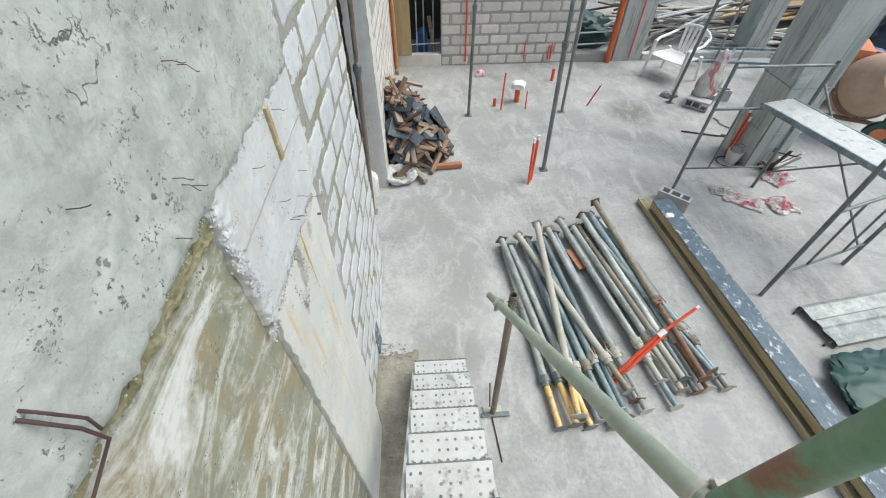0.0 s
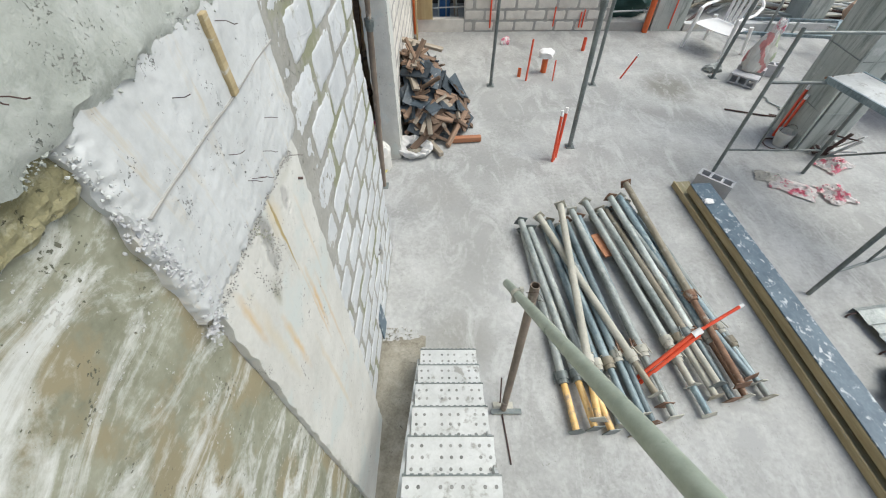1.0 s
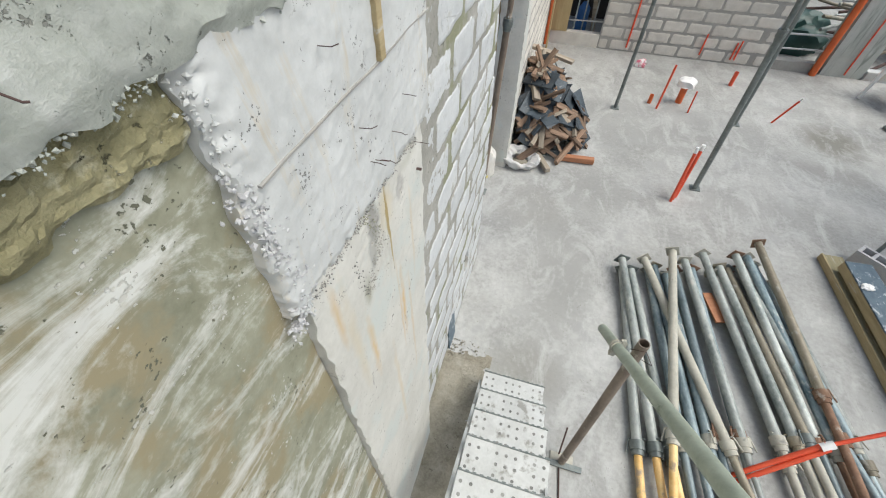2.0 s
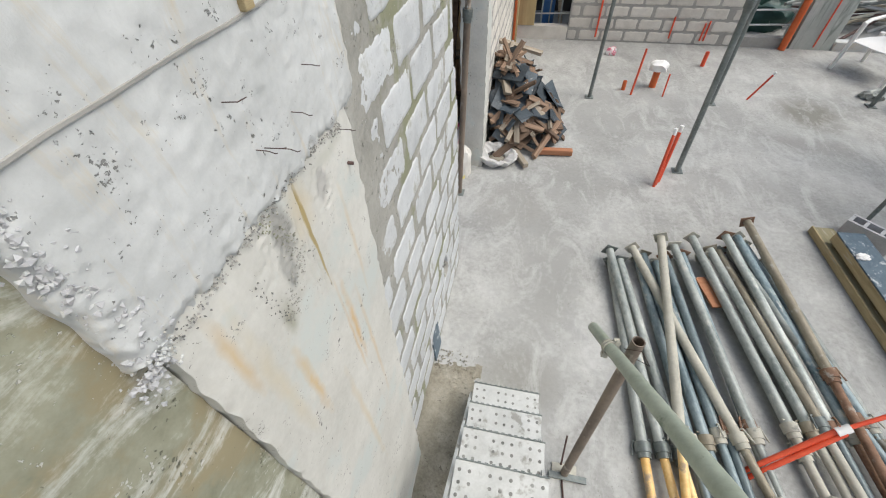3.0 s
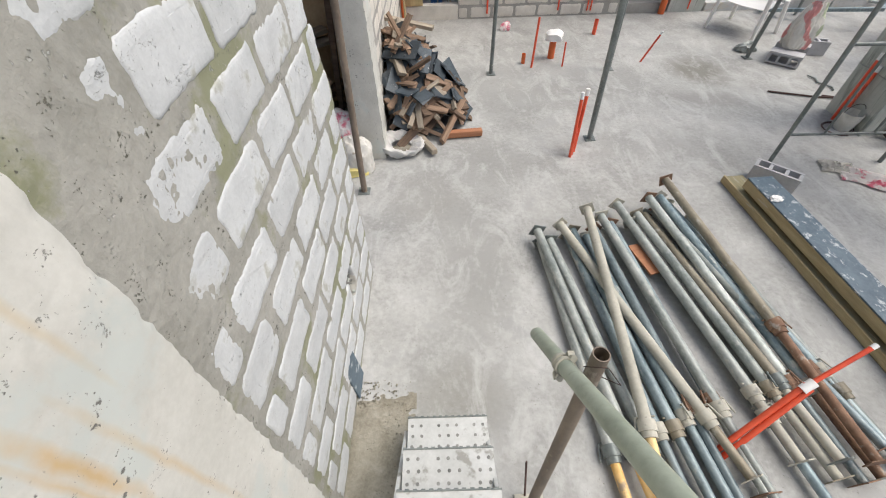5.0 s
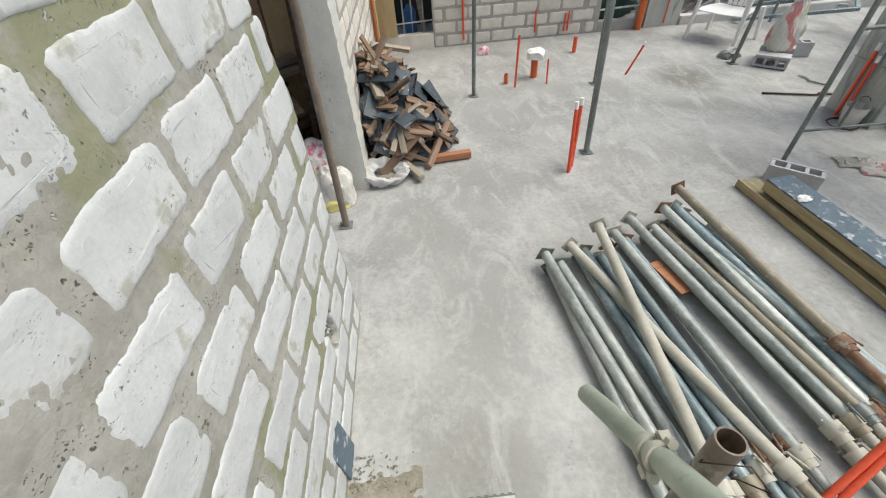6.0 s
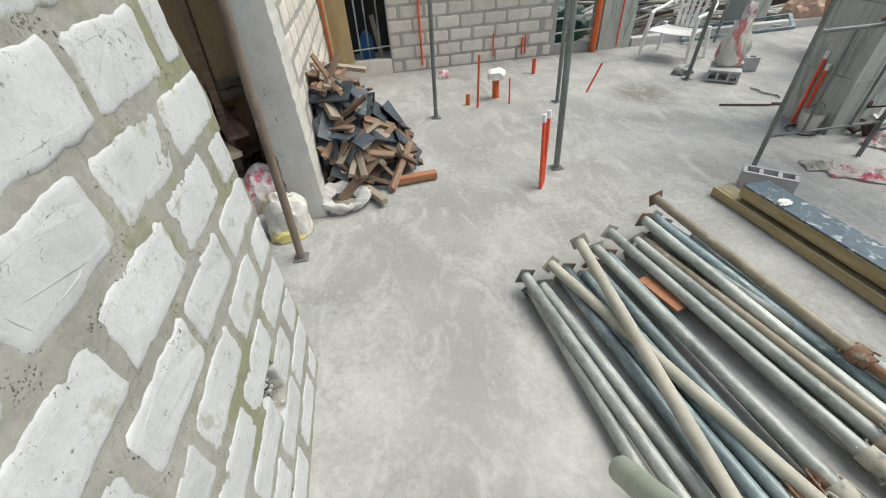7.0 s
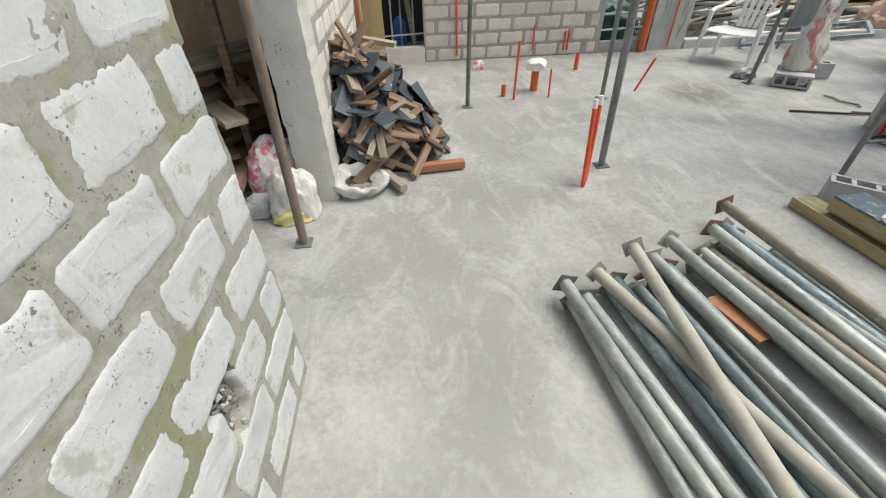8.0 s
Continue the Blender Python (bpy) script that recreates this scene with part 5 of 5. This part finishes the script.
# window bars and things in the dark opening
for x in (-0.05, 0.1, 0.3):
    th = thing("window_bar", "thin grey steel bar standing in the dark opening", "bar", (x, YB + 0.25, 0), "bars in the opening")
    part("bar", rodded((0, 0, -0.05), (0.03, 0.05, 2.3), 0.014, 8), "tube", th)
th = thing("cross_bar", "pale rail across the dark opening", "rail", (0, YB + 0.2, 0.36))
part("bar", rodded((-0.4, 0, 0), (0.46, 0, 0.03), 0.013, 8), "galv", th)
th = thing("blue_container", "blue plastic container in the dark opening", "container", (0.08, YB + 0.55, -0.06))
part("body", rodded((0, 0, 0), (0, 0, 0.55), 0.11, 16), "blue", th, smooth=True)
part("neck", rodded((0, 0, 0.55), (0, 0, 0.65), 0.11, 16, r2=0.04), "blue", th, smooth=True)
th = thing("leaning_board", "weathered board leaning in the dark opening", "board", (0.35, YB + 0.4, -0.06))
part("board", boxed((-0.04, -0.01, 0), (0.04, 0.01, 0.9)), "wood_grey", th).rotation_euler = (radians(-5), radians(-8), 0)

# ---- things behind the west opening ----
for k, (x, y, ang) in enumerate(((-1.25, 5.6, 3), (-1.5, 5.2, -4), (-1.1, 5.9, 5), (-1.9, 5.7, -2))):
    th = thing("shoring_post", "brown timber shoring post in the dim space", "post", (x, y, 0), "posts in the dim space")
    part("post", boxed((-0.03, -0.03, 0), (0.03, 0.03, 2.85), 0.004), "wood", th).rotation_euler = (0, radians(ang), 0)
for k in range(22):
    th = thing("stored_board", "dusty board stacked in the dim space", "board", group="boards in the dim space")
    th.matrix_basis = pose(-1.55 + rnd.uniform(-0.3, 0.3), 5.75 + rnd.uniform(-0.2, 0.2), 0.03 + 0.045 * k, 0, rnd.gauss(0, 3), rnd.uniform(40, 130))
    part("board", boxed((-0.6, -0.08, -0.02), (0.6, 0.08, 0.02), 0.003), rnd.choice(("wood", "wood_grey", "wood")), th)

th = thing("leaning_board", "tan plywood strip standing in the wall corner", "board", (-0.46, 9.0, 0))
part("board", boxed((-0.012, -0.09, 0), (0.012, 0.09, 2.2), 0.002), "tan_ply", th)
th = thing("covered_heap", "dark green covered heap beyond the second opening", "heap", (3.75, 10.4, -0.06), "heaps in the yard")
part("cover", lump((0.7, 0.4, 0.5), 91, 0.3, 4), "tarp", th, smooth=True)
for z in (0.32, 0.55):
    th = thing("cross_bar", "pale rail across the second opening", "rail", (3.7, YB + 0.1, z), "rails in the opening")
    part("bar", rodded((-0.36, 0, 0), (0.52, 0, 0.03), 0.016, 8), "galv", th)

# ---- hollow blocks ----


def hollow_block(label, m, material="hollow"):
    th = tagged(new("hollow_block"), label, "hollow block")
    th.matrix_basis = m
    bm = bmesh.new()
    for y in (-0.075, 0.05):
        box(bm, (-0.2, y, 0), (0.2, y + 0.025, 0.19))
    for x in (-0.2, -0.083, 0.053, 0.17):
        box(bm, (x, -0.051, 0), (x + 0.03, 0.051, 0.186))
    part("body", bm, material, th)
    return th


hollow_block("grey hollow concrete block standing at the beam end", pose(3.325, 4.505, 0.0, 0, 0, -44))
th = thing("paper_scrap", "scrap of white paper on the beam", "paper", (3.02, 4.06, 0.212))
part("paper", lump((0.05, 0.04, 0.02), 61, 0.4, 4), "cap", th)
hollow_block("hollow concrete block on its side under the sack", pose(5.06, 7.22, 0.085, 90, 0, -42))
hollow_block("hollow concrete block on the floor beside the sack", pose(5.55, 7.48, 0.0, 0, 0, -20))
hollow_block("hollow concrete block on the floor under the sack", pose(5.21, 7.38, 0.0, 0, 0, -42))
th = thing("scrap_bundle", "small dark bundle of scrap by the sack", "scrap", (4.72, 7.62, 0))
part("bundle", lump((0.16, 0.1, 0.08), 63, 0.4, 3), "tube", th)

# ---- white plastic chair ----
ch = thing("plastic_chair", "white moulded plastic armchair with slatted back", "chair")
ch.matrix_basis = pose(5.05, 8.42, 0, 0, 0, -60) @ Matrix.Diagonal((1.35, 1.25, 1.05, 1))
bm = bmesh.new()
bmesh.ops.create_grid(bm, x_segments=10, y_segments=10, size=0.5)
for v in bm.verts:
    u, w_ = v.co.x * 2, v.co.y * 2
    v.co = Vector((u * (0.25 - 0.02 * w_), w_ * 0.23, 0.42 - 0.015 * (1 - u * u) - 0.02 * max(0, w_) + (0.0 if w_ > -0.8 else -0.015)))
bmesh.ops.solidify(bm, geom=bm.faces[:], thickness=0.012)
part("seat", bm, "white_plastic", ch, smooth=True)
for sx in (-1, 1):
    for sy, top in ((-1, 0.64), (1, 0.44)):
        bm = bmesh.new()
        p, q = Vector((sx * 0.29, sy * 0.27, 0)), Vector((sx * 0.26, sy * 0.22, top))
        rod(bm, p, q, 0.021, 10, r2=0.026)
        part("leg", bm, "white_plastic", ch, smooth=True)
    wire("armrest", [(sx * 0.262, -0.24, 0.63), (sx * 0.285, -0.1, 0.655), (sx * 0.285, 0.08, 0.665), (sx * 0.25, 0.24, 0.72)], 0.022, "white_plastic", ch)
top_rail = [(0.25 * math.cos(a) * 1.0, 0.25 + 0.06 * math.sin(a), 0.70 + 0.16 * math.sin(a)) for a in (math.pi * i / 12 for i in range(13))]
wire("back_rail", top_rail, 0.021, "white_plastic", ch)
for k in range(5):
    x = -0.15 + 0.075 * k
    zt = 0.70 + 0.16 * math.sqrt(max(0.05, 1 - (x / 0.25) ** 2))
    bm = boxed((-0.019, -0.005, 0), (0.019, 0.005, 1))
    for v in bm.verts:
        t_ = v.co.z
        v.co = Vector((x * (0.75 + 0.25 * t_) + v.co.x, 0.21 + 0.09 * t_ + v.co.y, 0.41 + (zt - 0.41) * t_))
    part("back_slat", bm, "white_plastic", ch)

# ---- scaffold frames and deck ----


def tube_part(name, p, q, r, parent, m="tube_dark"):
    return part(name, rodded(p, q, r, 12, hollow=0.003), m, parent, smooth=True)


def frame_scaffold(label, a, b, h, low=0.35, mid=1.2):
    th = thing("scaffold", label, "scaffold", (a[0], a[1], 0), "scaffold frames")
    d = Vector((b[0] - a[0], b[1] - a[1], 0))
    up = Vector((0, 0, 1))
    tube_part("leg", (0, 0, 0), up * (h + 0.04), 0.021, th)
    tube_part("leg", d, d + up * (h + 0.04), 0.021, th)
    tube_part("top_bar", up * h, d + up * h, 0.017, th)
    tube_part("middle_bar", up * mid, d + up * mid, 0.017, th)
    tube_part("lower_bar", up * low, d + up * low, 0.013, th)
    tube_part("brace", d * 0.3 + up * low, d * 0.3 + up * mid, 0.012, th)
    tube_part("brace", d * 0.72 + up * low, d * 0.72 + up * mid, 0.012, th)
    return th


frame_scaffold("grey steel scaffold frame standing on the floor", (3.51, 4.84), (4.66, 4.82), 1.70)
frame_scaffold("grey steel scaffold frame standing on the floor", (3.63, 2.96), (4.86, 3.34), 1.70)
for p, q in (((4.66, 4.82, 1.5), (4.86, 3.34, 0.25)), ((4.66, 4.82, 0.25), (4.86, 3.34, 1.5))):
    th = thing("cross_brace", "thin grey tube bracing the scaffold frames", "brace", p, "scaffold braces")
    tube_part("tube", (0, 0, 0), Vector(q) - Vector(p), 0.012, th)
dk = thing("scaffold_deck", "grey steel scaffold deck plank lying across the frames", "deck")
dk.matrix_basis = pose(4.50, 4.10, 1.222, 0, 0, 13)
part("plate", boxed((-0.22, -1.0, 0.0), (0.22, 0.82, 0.035), 0.004), "galv", dk)
for sx in (-1, 1):
    part("side_rail", boxed((sx * 0.225 - 0.012, -1.0, -0.02), (sx * 0.225 + 0.012, 0.82, 0.042), 0.003), "tube_blue", dk)
    part("hook", rodded((sx * 0.18, 0.8, 0.03), (sx * 0.18, 0.87, -0.005), 0.012, 8), "rust", dk)

# ---- steel sheet and tarpaulin at the floor's edge ----
th = thing("metal_deck_plank", "ribbed galvanised scaffold plank lying on the floor", "plank")
th.matrix_basis = pose(3.92, 2.52, 0.0, 0, 0, 8)
bm = bmesh.new()
prof = [(-0.24, 0.0), (-0.24, 0.06), (-0.2, 0.075), (-0.06, 0.06), (-0.04, 0.08), (0.04, 0.08), (0.06, 0.06), (0.2, 0.075), (0.24, 0.06), (0.24, 0.0)]
va = [bm.verts.new((0.0, y, z)) for y, z in prof]
vb = [bm.verts.new((1.8, y, z)) for y, z in prof]
for i in range(len(prof) - 1):
    bm.faces.new((va[i], vb[i], vb[i + 1], va[i + 1]))
bmesh.ops.recalc_face_normals(bm, faces=bm.faces[:])
bmesh.ops.solidify(bm, geom=bm.faces[:], thickness=0.003)
part("sheet", bm, "tube", th)
for y in (-0.19, 0.19):
    wire("hook", [(0.0, y, 0.05), (-0.05, y, 0.05), (-0.075, y, 0.03), (-0.07, y, 0.0), (-0.055, y, 0.0)], 0.008, "rebar", th)
th = thing("tarpaulin", "crumpled dark green tarpaulin on the floor", "tarpaulin", (4.25, 1.75, 0))
part("sheet", lump((0.66, 0.5, 0.14), 71, 0.2, 5), "tarp", th, smooth=True)

# ---- things at the east column ----
th = thing("plastic_pail", "small dusty pail standing against the column", "pail", (4.70, 5.46, 0))
part("body", rodded((0, 0, 0), (0, 0, 0.2), 0.085, 20, r2=0.11, hollow=0.005), "sack", th, smooth=True)
wire("handle", [(0.11 * math.cos(a), 0.0, 0.2 + 0.1 * math.sin(a)) for a in (math.pi * i / 8 for i in range(9))], 0.003, "rebar", th)
for k, (x, y) in enumerate(((4.74, 5.58), (4.75, 5.66))):
    pipe("red conduit with white tip leaning on the column", (x - 0.02, y, 0), (x + 0.03, y + 0.04, 0.62 + 0.1 * k), 0.018)
th = thing("long_bar", "thin steel bar lying on the floor by the column", "bar", (4.35, 6.35, 0.012))
wire("bar", [(0, 0, 0), (0.5, -0.18, 0.0), (1.0, -0.3, 0.01), (1.6, -0.42, 0.0)], 0.012, "rebar", th)
th = thing("short_bar", "short bent steel bar on the floor", "bar", (4.95, 6.2, 0.012))
wire("bar", [(0, 0, 0), (0.25, -0.1, 0.0), (0.6, -0.06, 0.0)], 0.01, "rebar", th)
th = thing("hose_piece", "short bent piece of grey hose on the floor", "hose", (5.12, 6.75, 0.012))
wire("hose", [(0, 0, 0), (0.04, -0.1, 0.0), (0.0, -0.2, 0.0), (0.1, -0.36, 0.0), (0.06, -0.42, 0.0)], 0.012, "tube", th)
th = thing("conduit_coil", "coil of thin dark cable on the floor by the column", "cable", (4.60, 5.42, 0.01))
wire("cable", [(0.12 * math.cos(i * 0.5) * (1 + 0.01 * i), 0.14 * math.sin(i * 0.5), 0.004 + 0.0006 * i) for i in range(40)], 0.005, "rebar", th)
for k in range(7):
    th = thing("formwork_clamp", "dark steel formwork clamp heaped beside the column", "clamp", group="clamps beside the column")
    th.matrix_basis = pose(4.98 + 0.05 * k, 5.12 - 0.02 * (k % 3), 0.12 + 0.07 * (k % 4), rnd.uniform(-40, 40), rnd.uniform(20, 75), rnd.uniform(0, 180))
    bm = boxed((-0.2, -0.02, -0.008), (0.2, 0.02, 0.008), 0.002)
    box(bm, (0.17, -0.02, 0.0), (0.2, 0.02, 0.09))
    part("bar", bm, rnd.choice(("tube_blue", "rebar", "galv")), th)
# steel straps on the column
for z in (0.55, 1.2):
    th = thing("column_tie", "thin wire tied round the column", "wire", (4.8, 5.3, z), "ties round the column")
    wire("wire", [(-0.006, -0.006, 0), (0.556, -0.006, 0.01), (0.556, 0.606, 0.0), (-0.006, 0.606, 0.01), (-0.006, -0.006, 0)], 0.005, "tube", th)
for x, y in ((-0.012, 0.0),):
    th = thing("form_strip", "dark formwork strip standing against the column", "strip", (4.8 + x, 5.3 + y, 0), "strips on the column")
    part("strip", boxed((-0.012, -0.012, 0.0), (0.010, 0.02, 3.9)), "tube", th)

# ---- concrete mixer ----
mx = thing("concrete_mixer", "orange concrete mixer crusted with mortar", "mixer")
mx.matrix_basis = pose(6.9, 6.35, 0, 0, 0, -30)
bm = bmesh.new()
prof = [(0.0, -0.46), (0.22, -0.45), (0.40, -0.30), (0.46, -0.05), (0.44, 0.15), (0.30, 0.42), (0.24, 0.52), (0.22, 0.52), (0.27, 0.40), (0.40, 0.12)]
prev = None
for rr, zz in prof:
    ring = [bm.verts.new((rr * math.cos(a), rr * math.sin(a), zz)) for a in (2 * math.pi * i / 28 for i in range(28))]
    if prev:
        for i in range(28):
            bm.faces.new((prev[i], prev[(i + 1) % 28], ring[(i + 1) % 28], ring[i]))
    prev = ring
bmesh.ops.remove_doubles(bm, verts=bm.verts[:], dist=0.001)
d_ = part("drum", bm, "mixer_drum", mx, smooth=True)
d_.matrix_basis = pose(0.1, -0.15, 0.78, 50, 20, 0)
part("gear_ring", rodded((0, 0, -0.08), (0, 0, 0.0), 0.485, 28), "rust", d_, smooth=True)
part("engine_cover", boxed((-0.7, 0.0, 0.75), (-0.05, 0.65, 1.22), 0.06), "mixer", mx)
part("cover_lip", boxed((-0.74, -0.03, 0.7), (-0.02, 0.68, 0.76), 0.01), "mixer", mx)
for x, y in ((-0.55, -0.35), (0.5, -0.35), (-0.55, 0.5), (0.5, 0.5)):
    part("leg", boxed((x - 0.03, y - 0.03, 0), (x + 0.03, y + 0.03, 0.8), 0.004), "rust", mx)
for y in (-0.35, 0.5):
    part("crossbar", boxed((-0.55, y - 0.025, 0.3), (0.5, y + 0.025, 0.35), 0.004), "rust", mx)
for y in (-0.44, 0.58):
    w_ = part("wheel", rodded((0.5, y, 0.2), (0.5, y + 0.08, 0.2), 0.2, 24), "tarp", mx, smooth=True)
    part("rim", rodded((0.5, y - 0.004, 0.2), (0.5, y + 0.084, 0.2), 0.11, 20), "mixer", w_)
hop = thing("mortar_trough", "orange steel trough tilted on its side", "trough")
hop.matrix_basis = pose(7.6, 7.55, 0.32, 28, 10, -35)
bm = bmesh.new()
box(bm, (-0.6, -0.45, 0.0), (0.6, 0.45, 0.03))
for lo, hi in (((-0.6, -0.45, 0.03), (-0.57, 0.45, 0.4)), ((0.57, -0.45, 0.03), (0.6, 0.45, 0.4)), ((-0.57, -0.45, 0.03), (0.57, -0.42, 0.4)), ((-0.57, 0.42, 0.03), (0.57, 0.45, 0.4))):
    box(bm, lo, hi)
part("body", bm, "mixer", hop)

# ---- yard beyond the kerb: stacked timber, tubes, sheets ----
for k in range(46):
    yy = rnd.uniform(10.2, 11.8)
    th = thing("stacked_tube", "grey steel tube stacked beyond the kerb", "tube", group="tubes in the yard")
    th.matrix_basis = pose(rnd.uniform(4.9, 6.8), yy, 0.03 + 0.07 * (k % 9) + rnd.uniform(0, 0.1), 0, rnd.gauss(0, 6), rnd.gauss(15, 16))
    L_ = rnd.uniform(0.8, 1.5)
    part("tube", rodded((-L_, 0, 0), (L_, 0, 0), 0.028, 8), rnd.choice(("tube", "tube_pale", "tube_brown", "rebar", "galv")), th)
for k in range(26):
    th = thing("stacked_board", "weathered timber board stacked in the yard", "board", group="boards in the yard")
    th.matrix_basis = pose(rnd.uniform(8.6, 10.2), rnd.uniform(11.0, 12.2), 0.25 + 0.045 * (k % 8), 0, rnd.gauss(0, 2), rnd.gauss(2, 6))
    part("board", boxed((-1.2, -0.1, -0.02), (1.2, 0.1, 0.02)), rnd.choice(("tan_ply", "wood_grey", "wood", "beam_rust")), th)
for k in range(16):
    th = thing("scattered_tube", "steel tube lying in the yard", "tube", group="tubes in the yard")
    th.matrix_basis = pose(rnd.uniform(6.6, 9.6), rnd.uniform(9.9, 10.8), 0.02 + 0.02 * (k % 4), 0, 0, rnd.gauss(-12, 18))
    part("tube", rodded((-1.1, 0, 0), (1.1, 0, 0), 0.025, 8), rnd.choice(("tube", "galv", "tube_pale", "rebar")), th)
for x, y, h_ in ((6.3, 9.0, 2.4), (7.0, 9.2, 2.4), (8.4, 8.9, 2.2)):
    th = thing("yard_post", "thin grey scaffold post beyond the column", "post", (x, y, 0), "posts in the yard")
    part("post", rodded((0, 0, 0), (0.1, 0.05, h_), 0.024, 10), "tube", th, smooth=True)
th = thing("tilted_frame", "blue-grey steel frame lying tilted in the yard", "frame")
th.matrix_basis = pose(6.55, 8.9, 0.22, 6, -10, -38)
for lo, hi in (((-0.8, -0.35, -0.02), (0.8, -0.3, 0.03)), ((-0.8, 0.3, -0.02), (0.8, 0.35, 0.03)), ((-0.8, -0.3, -0.02), (-0.75, 0.3, 0.03)), ((0.75, -0.3, -0.02), (0.8, 0.3, 0.03)), ((-0.02, -0.3, -0.02), (0.03, 0.3, 0.03))):
    part("bar", boxed(lo, hi, 0.004), "tube_blue", th)
for k, (x, y, sx, sy, sz, m) in enumerate(((9.2, 8.6, 0.5, 0.4, 0.3, "blue"), (10.3, 9.4, 0.9, 0.6, 0.7, "black_ply"), (8.6, 9.6, 0.4, 0.3, 0.35, "mixer_drum"), (11.4, 8.4, 0.9, 0.8, 0.8, "black_ply"), (9.7, 7.6, 0.5, 0.4, 0.25, "sack"))):
    th = thing("covered_heap", "covered heap of site material in the yard", "heap", (x, y, 0), "heaps in the yard")
    part("cover", lump((sx, sy, sz), 80 + k, 0.3, 4), m, th, smooth=True)
tagged(part("wall_yard_north", boxed((-3, 14.0, -0.1), (22, 14.2, 2.4)), "pier"), "grey concrete boundary wall behind the yard", "wall", kind="structure")
tagged(part("wall_yard_east", boxed((15.5, -4, -0.1), (15.7, 14, 2.4)), "pier"), "grey concrete boundary wall beside the yard", "wall", kind="structure")

# ---- blocks of the walls ----
rb = random.Random(5)
WEST = [block_mesh("block", "block", rb.uniform(0.33, 0.362), rb.uniform(0.166, 0.186), 0.05, rb, 0.0008, 0.012) for _ in range(14)]
END = [block_mesh("block", "block", rb.uniform(0.13, 0.17), rb.uniform(0.162, 0.182), 0.05, rb, 0.0008, 0.009) for _ in range(4)]
I4 = Matrix.Identity(4)


def put_block(parent, me, m):
    ob = new("block", me)
    ob.parent = parent
    ob.matrix_basis = m
    return ob


for row in range(19):
    z = 0.125 + 0.2125 * row
    first = 2.63 if row % 2 == 1 else 2.79 - 0.385
    for k in range(-3, 4):
        y = first + 0.385 * k
        end = west_end(z)
        lo_, hi_ = max(y - 0.165, 1.90), min(y + 0.165, end + 0.004)
        if abs(z - HOLE[1]) < 0.12 and lo_ < HOLE[0] + 0.08 < hi_:
            lo_ = HOLE[0] + 0.085
        if hi_ - lo_ < 0.07:
            continue
        whole = hi_ - lo_ > 0.3
        me = rb.choice(WEST if whole else END)
        fit_ = 1.0 if whole else (hi_ - lo_) / 0.15
        y = (lo_ + hi_) / 2
        smear = max(0.0, noise.noise(Vector((y * 1.8, z * 1.8, 7.0)))) * 0.006 + (0.005 if (z > 1.9 and y < 2.4) else 0.0)
        put_block(west_wall, me, Matrix.Translation((XB + 0.0014 - smear * 0.5, y + rb.uniform(-0.008, 0.008), z + rb.uniform(-0.008, 0.008))) @ pose(0, 0, 0, rb.uniform(-1.5, 1.5), 0, 0) @ Matrix.Diagonal((1, fit_, 1, 1)))

BACK = [block_mesh("block", "block2", rb.uniform(0.355, 0.375), rb.uniform(0.16, 0.172), 0.04, rb, 0.004, 0.006) for _ in range(8)]
BEND = [block_mesh("block", "block2", rb.uniform(0.15, 0.17), rb.uniform(0.155, 0.17), 0.04, rb, 0.004, 0.005) for _ in range(3)]
for row in range(12):
    z = 0.10 + 0.2 * row
    for k in range(9):
        x = 0.46 + 0.4 * k + (0.2 if row % 2 == 0 else 0.4) - 0.2
        lo, hi = x - 0.19, x + 0.19
        me = rb.choice(BACK)
        if lo < 0.46:
            me, x = rb.choice(BEND), 0.55
        if hi > 3.38:
            if lo > 3.2:
                continue
            me, x = rb.choice(BEND), (lo + 3.36) / 2
        put_block(back_wall, me, Matrix.Translation((x, YB + 0.002, z + rb.uniform(-0.004, 0.004))) @ pose(0, 0, 0, 0, 0, -90))
for row in range(10):
    z = 0.10 + 0.2 * row
    for k in range(9):
        y = 5.72 + 0.4 * k + (0.2 if row % 2 else 0.0)
        if y < 9.05:
            put_block(far_wall, rb.choice(BACK), Matrix.Translation((-0.534, y, z + rb.uniform(-0.004, 0.004))))
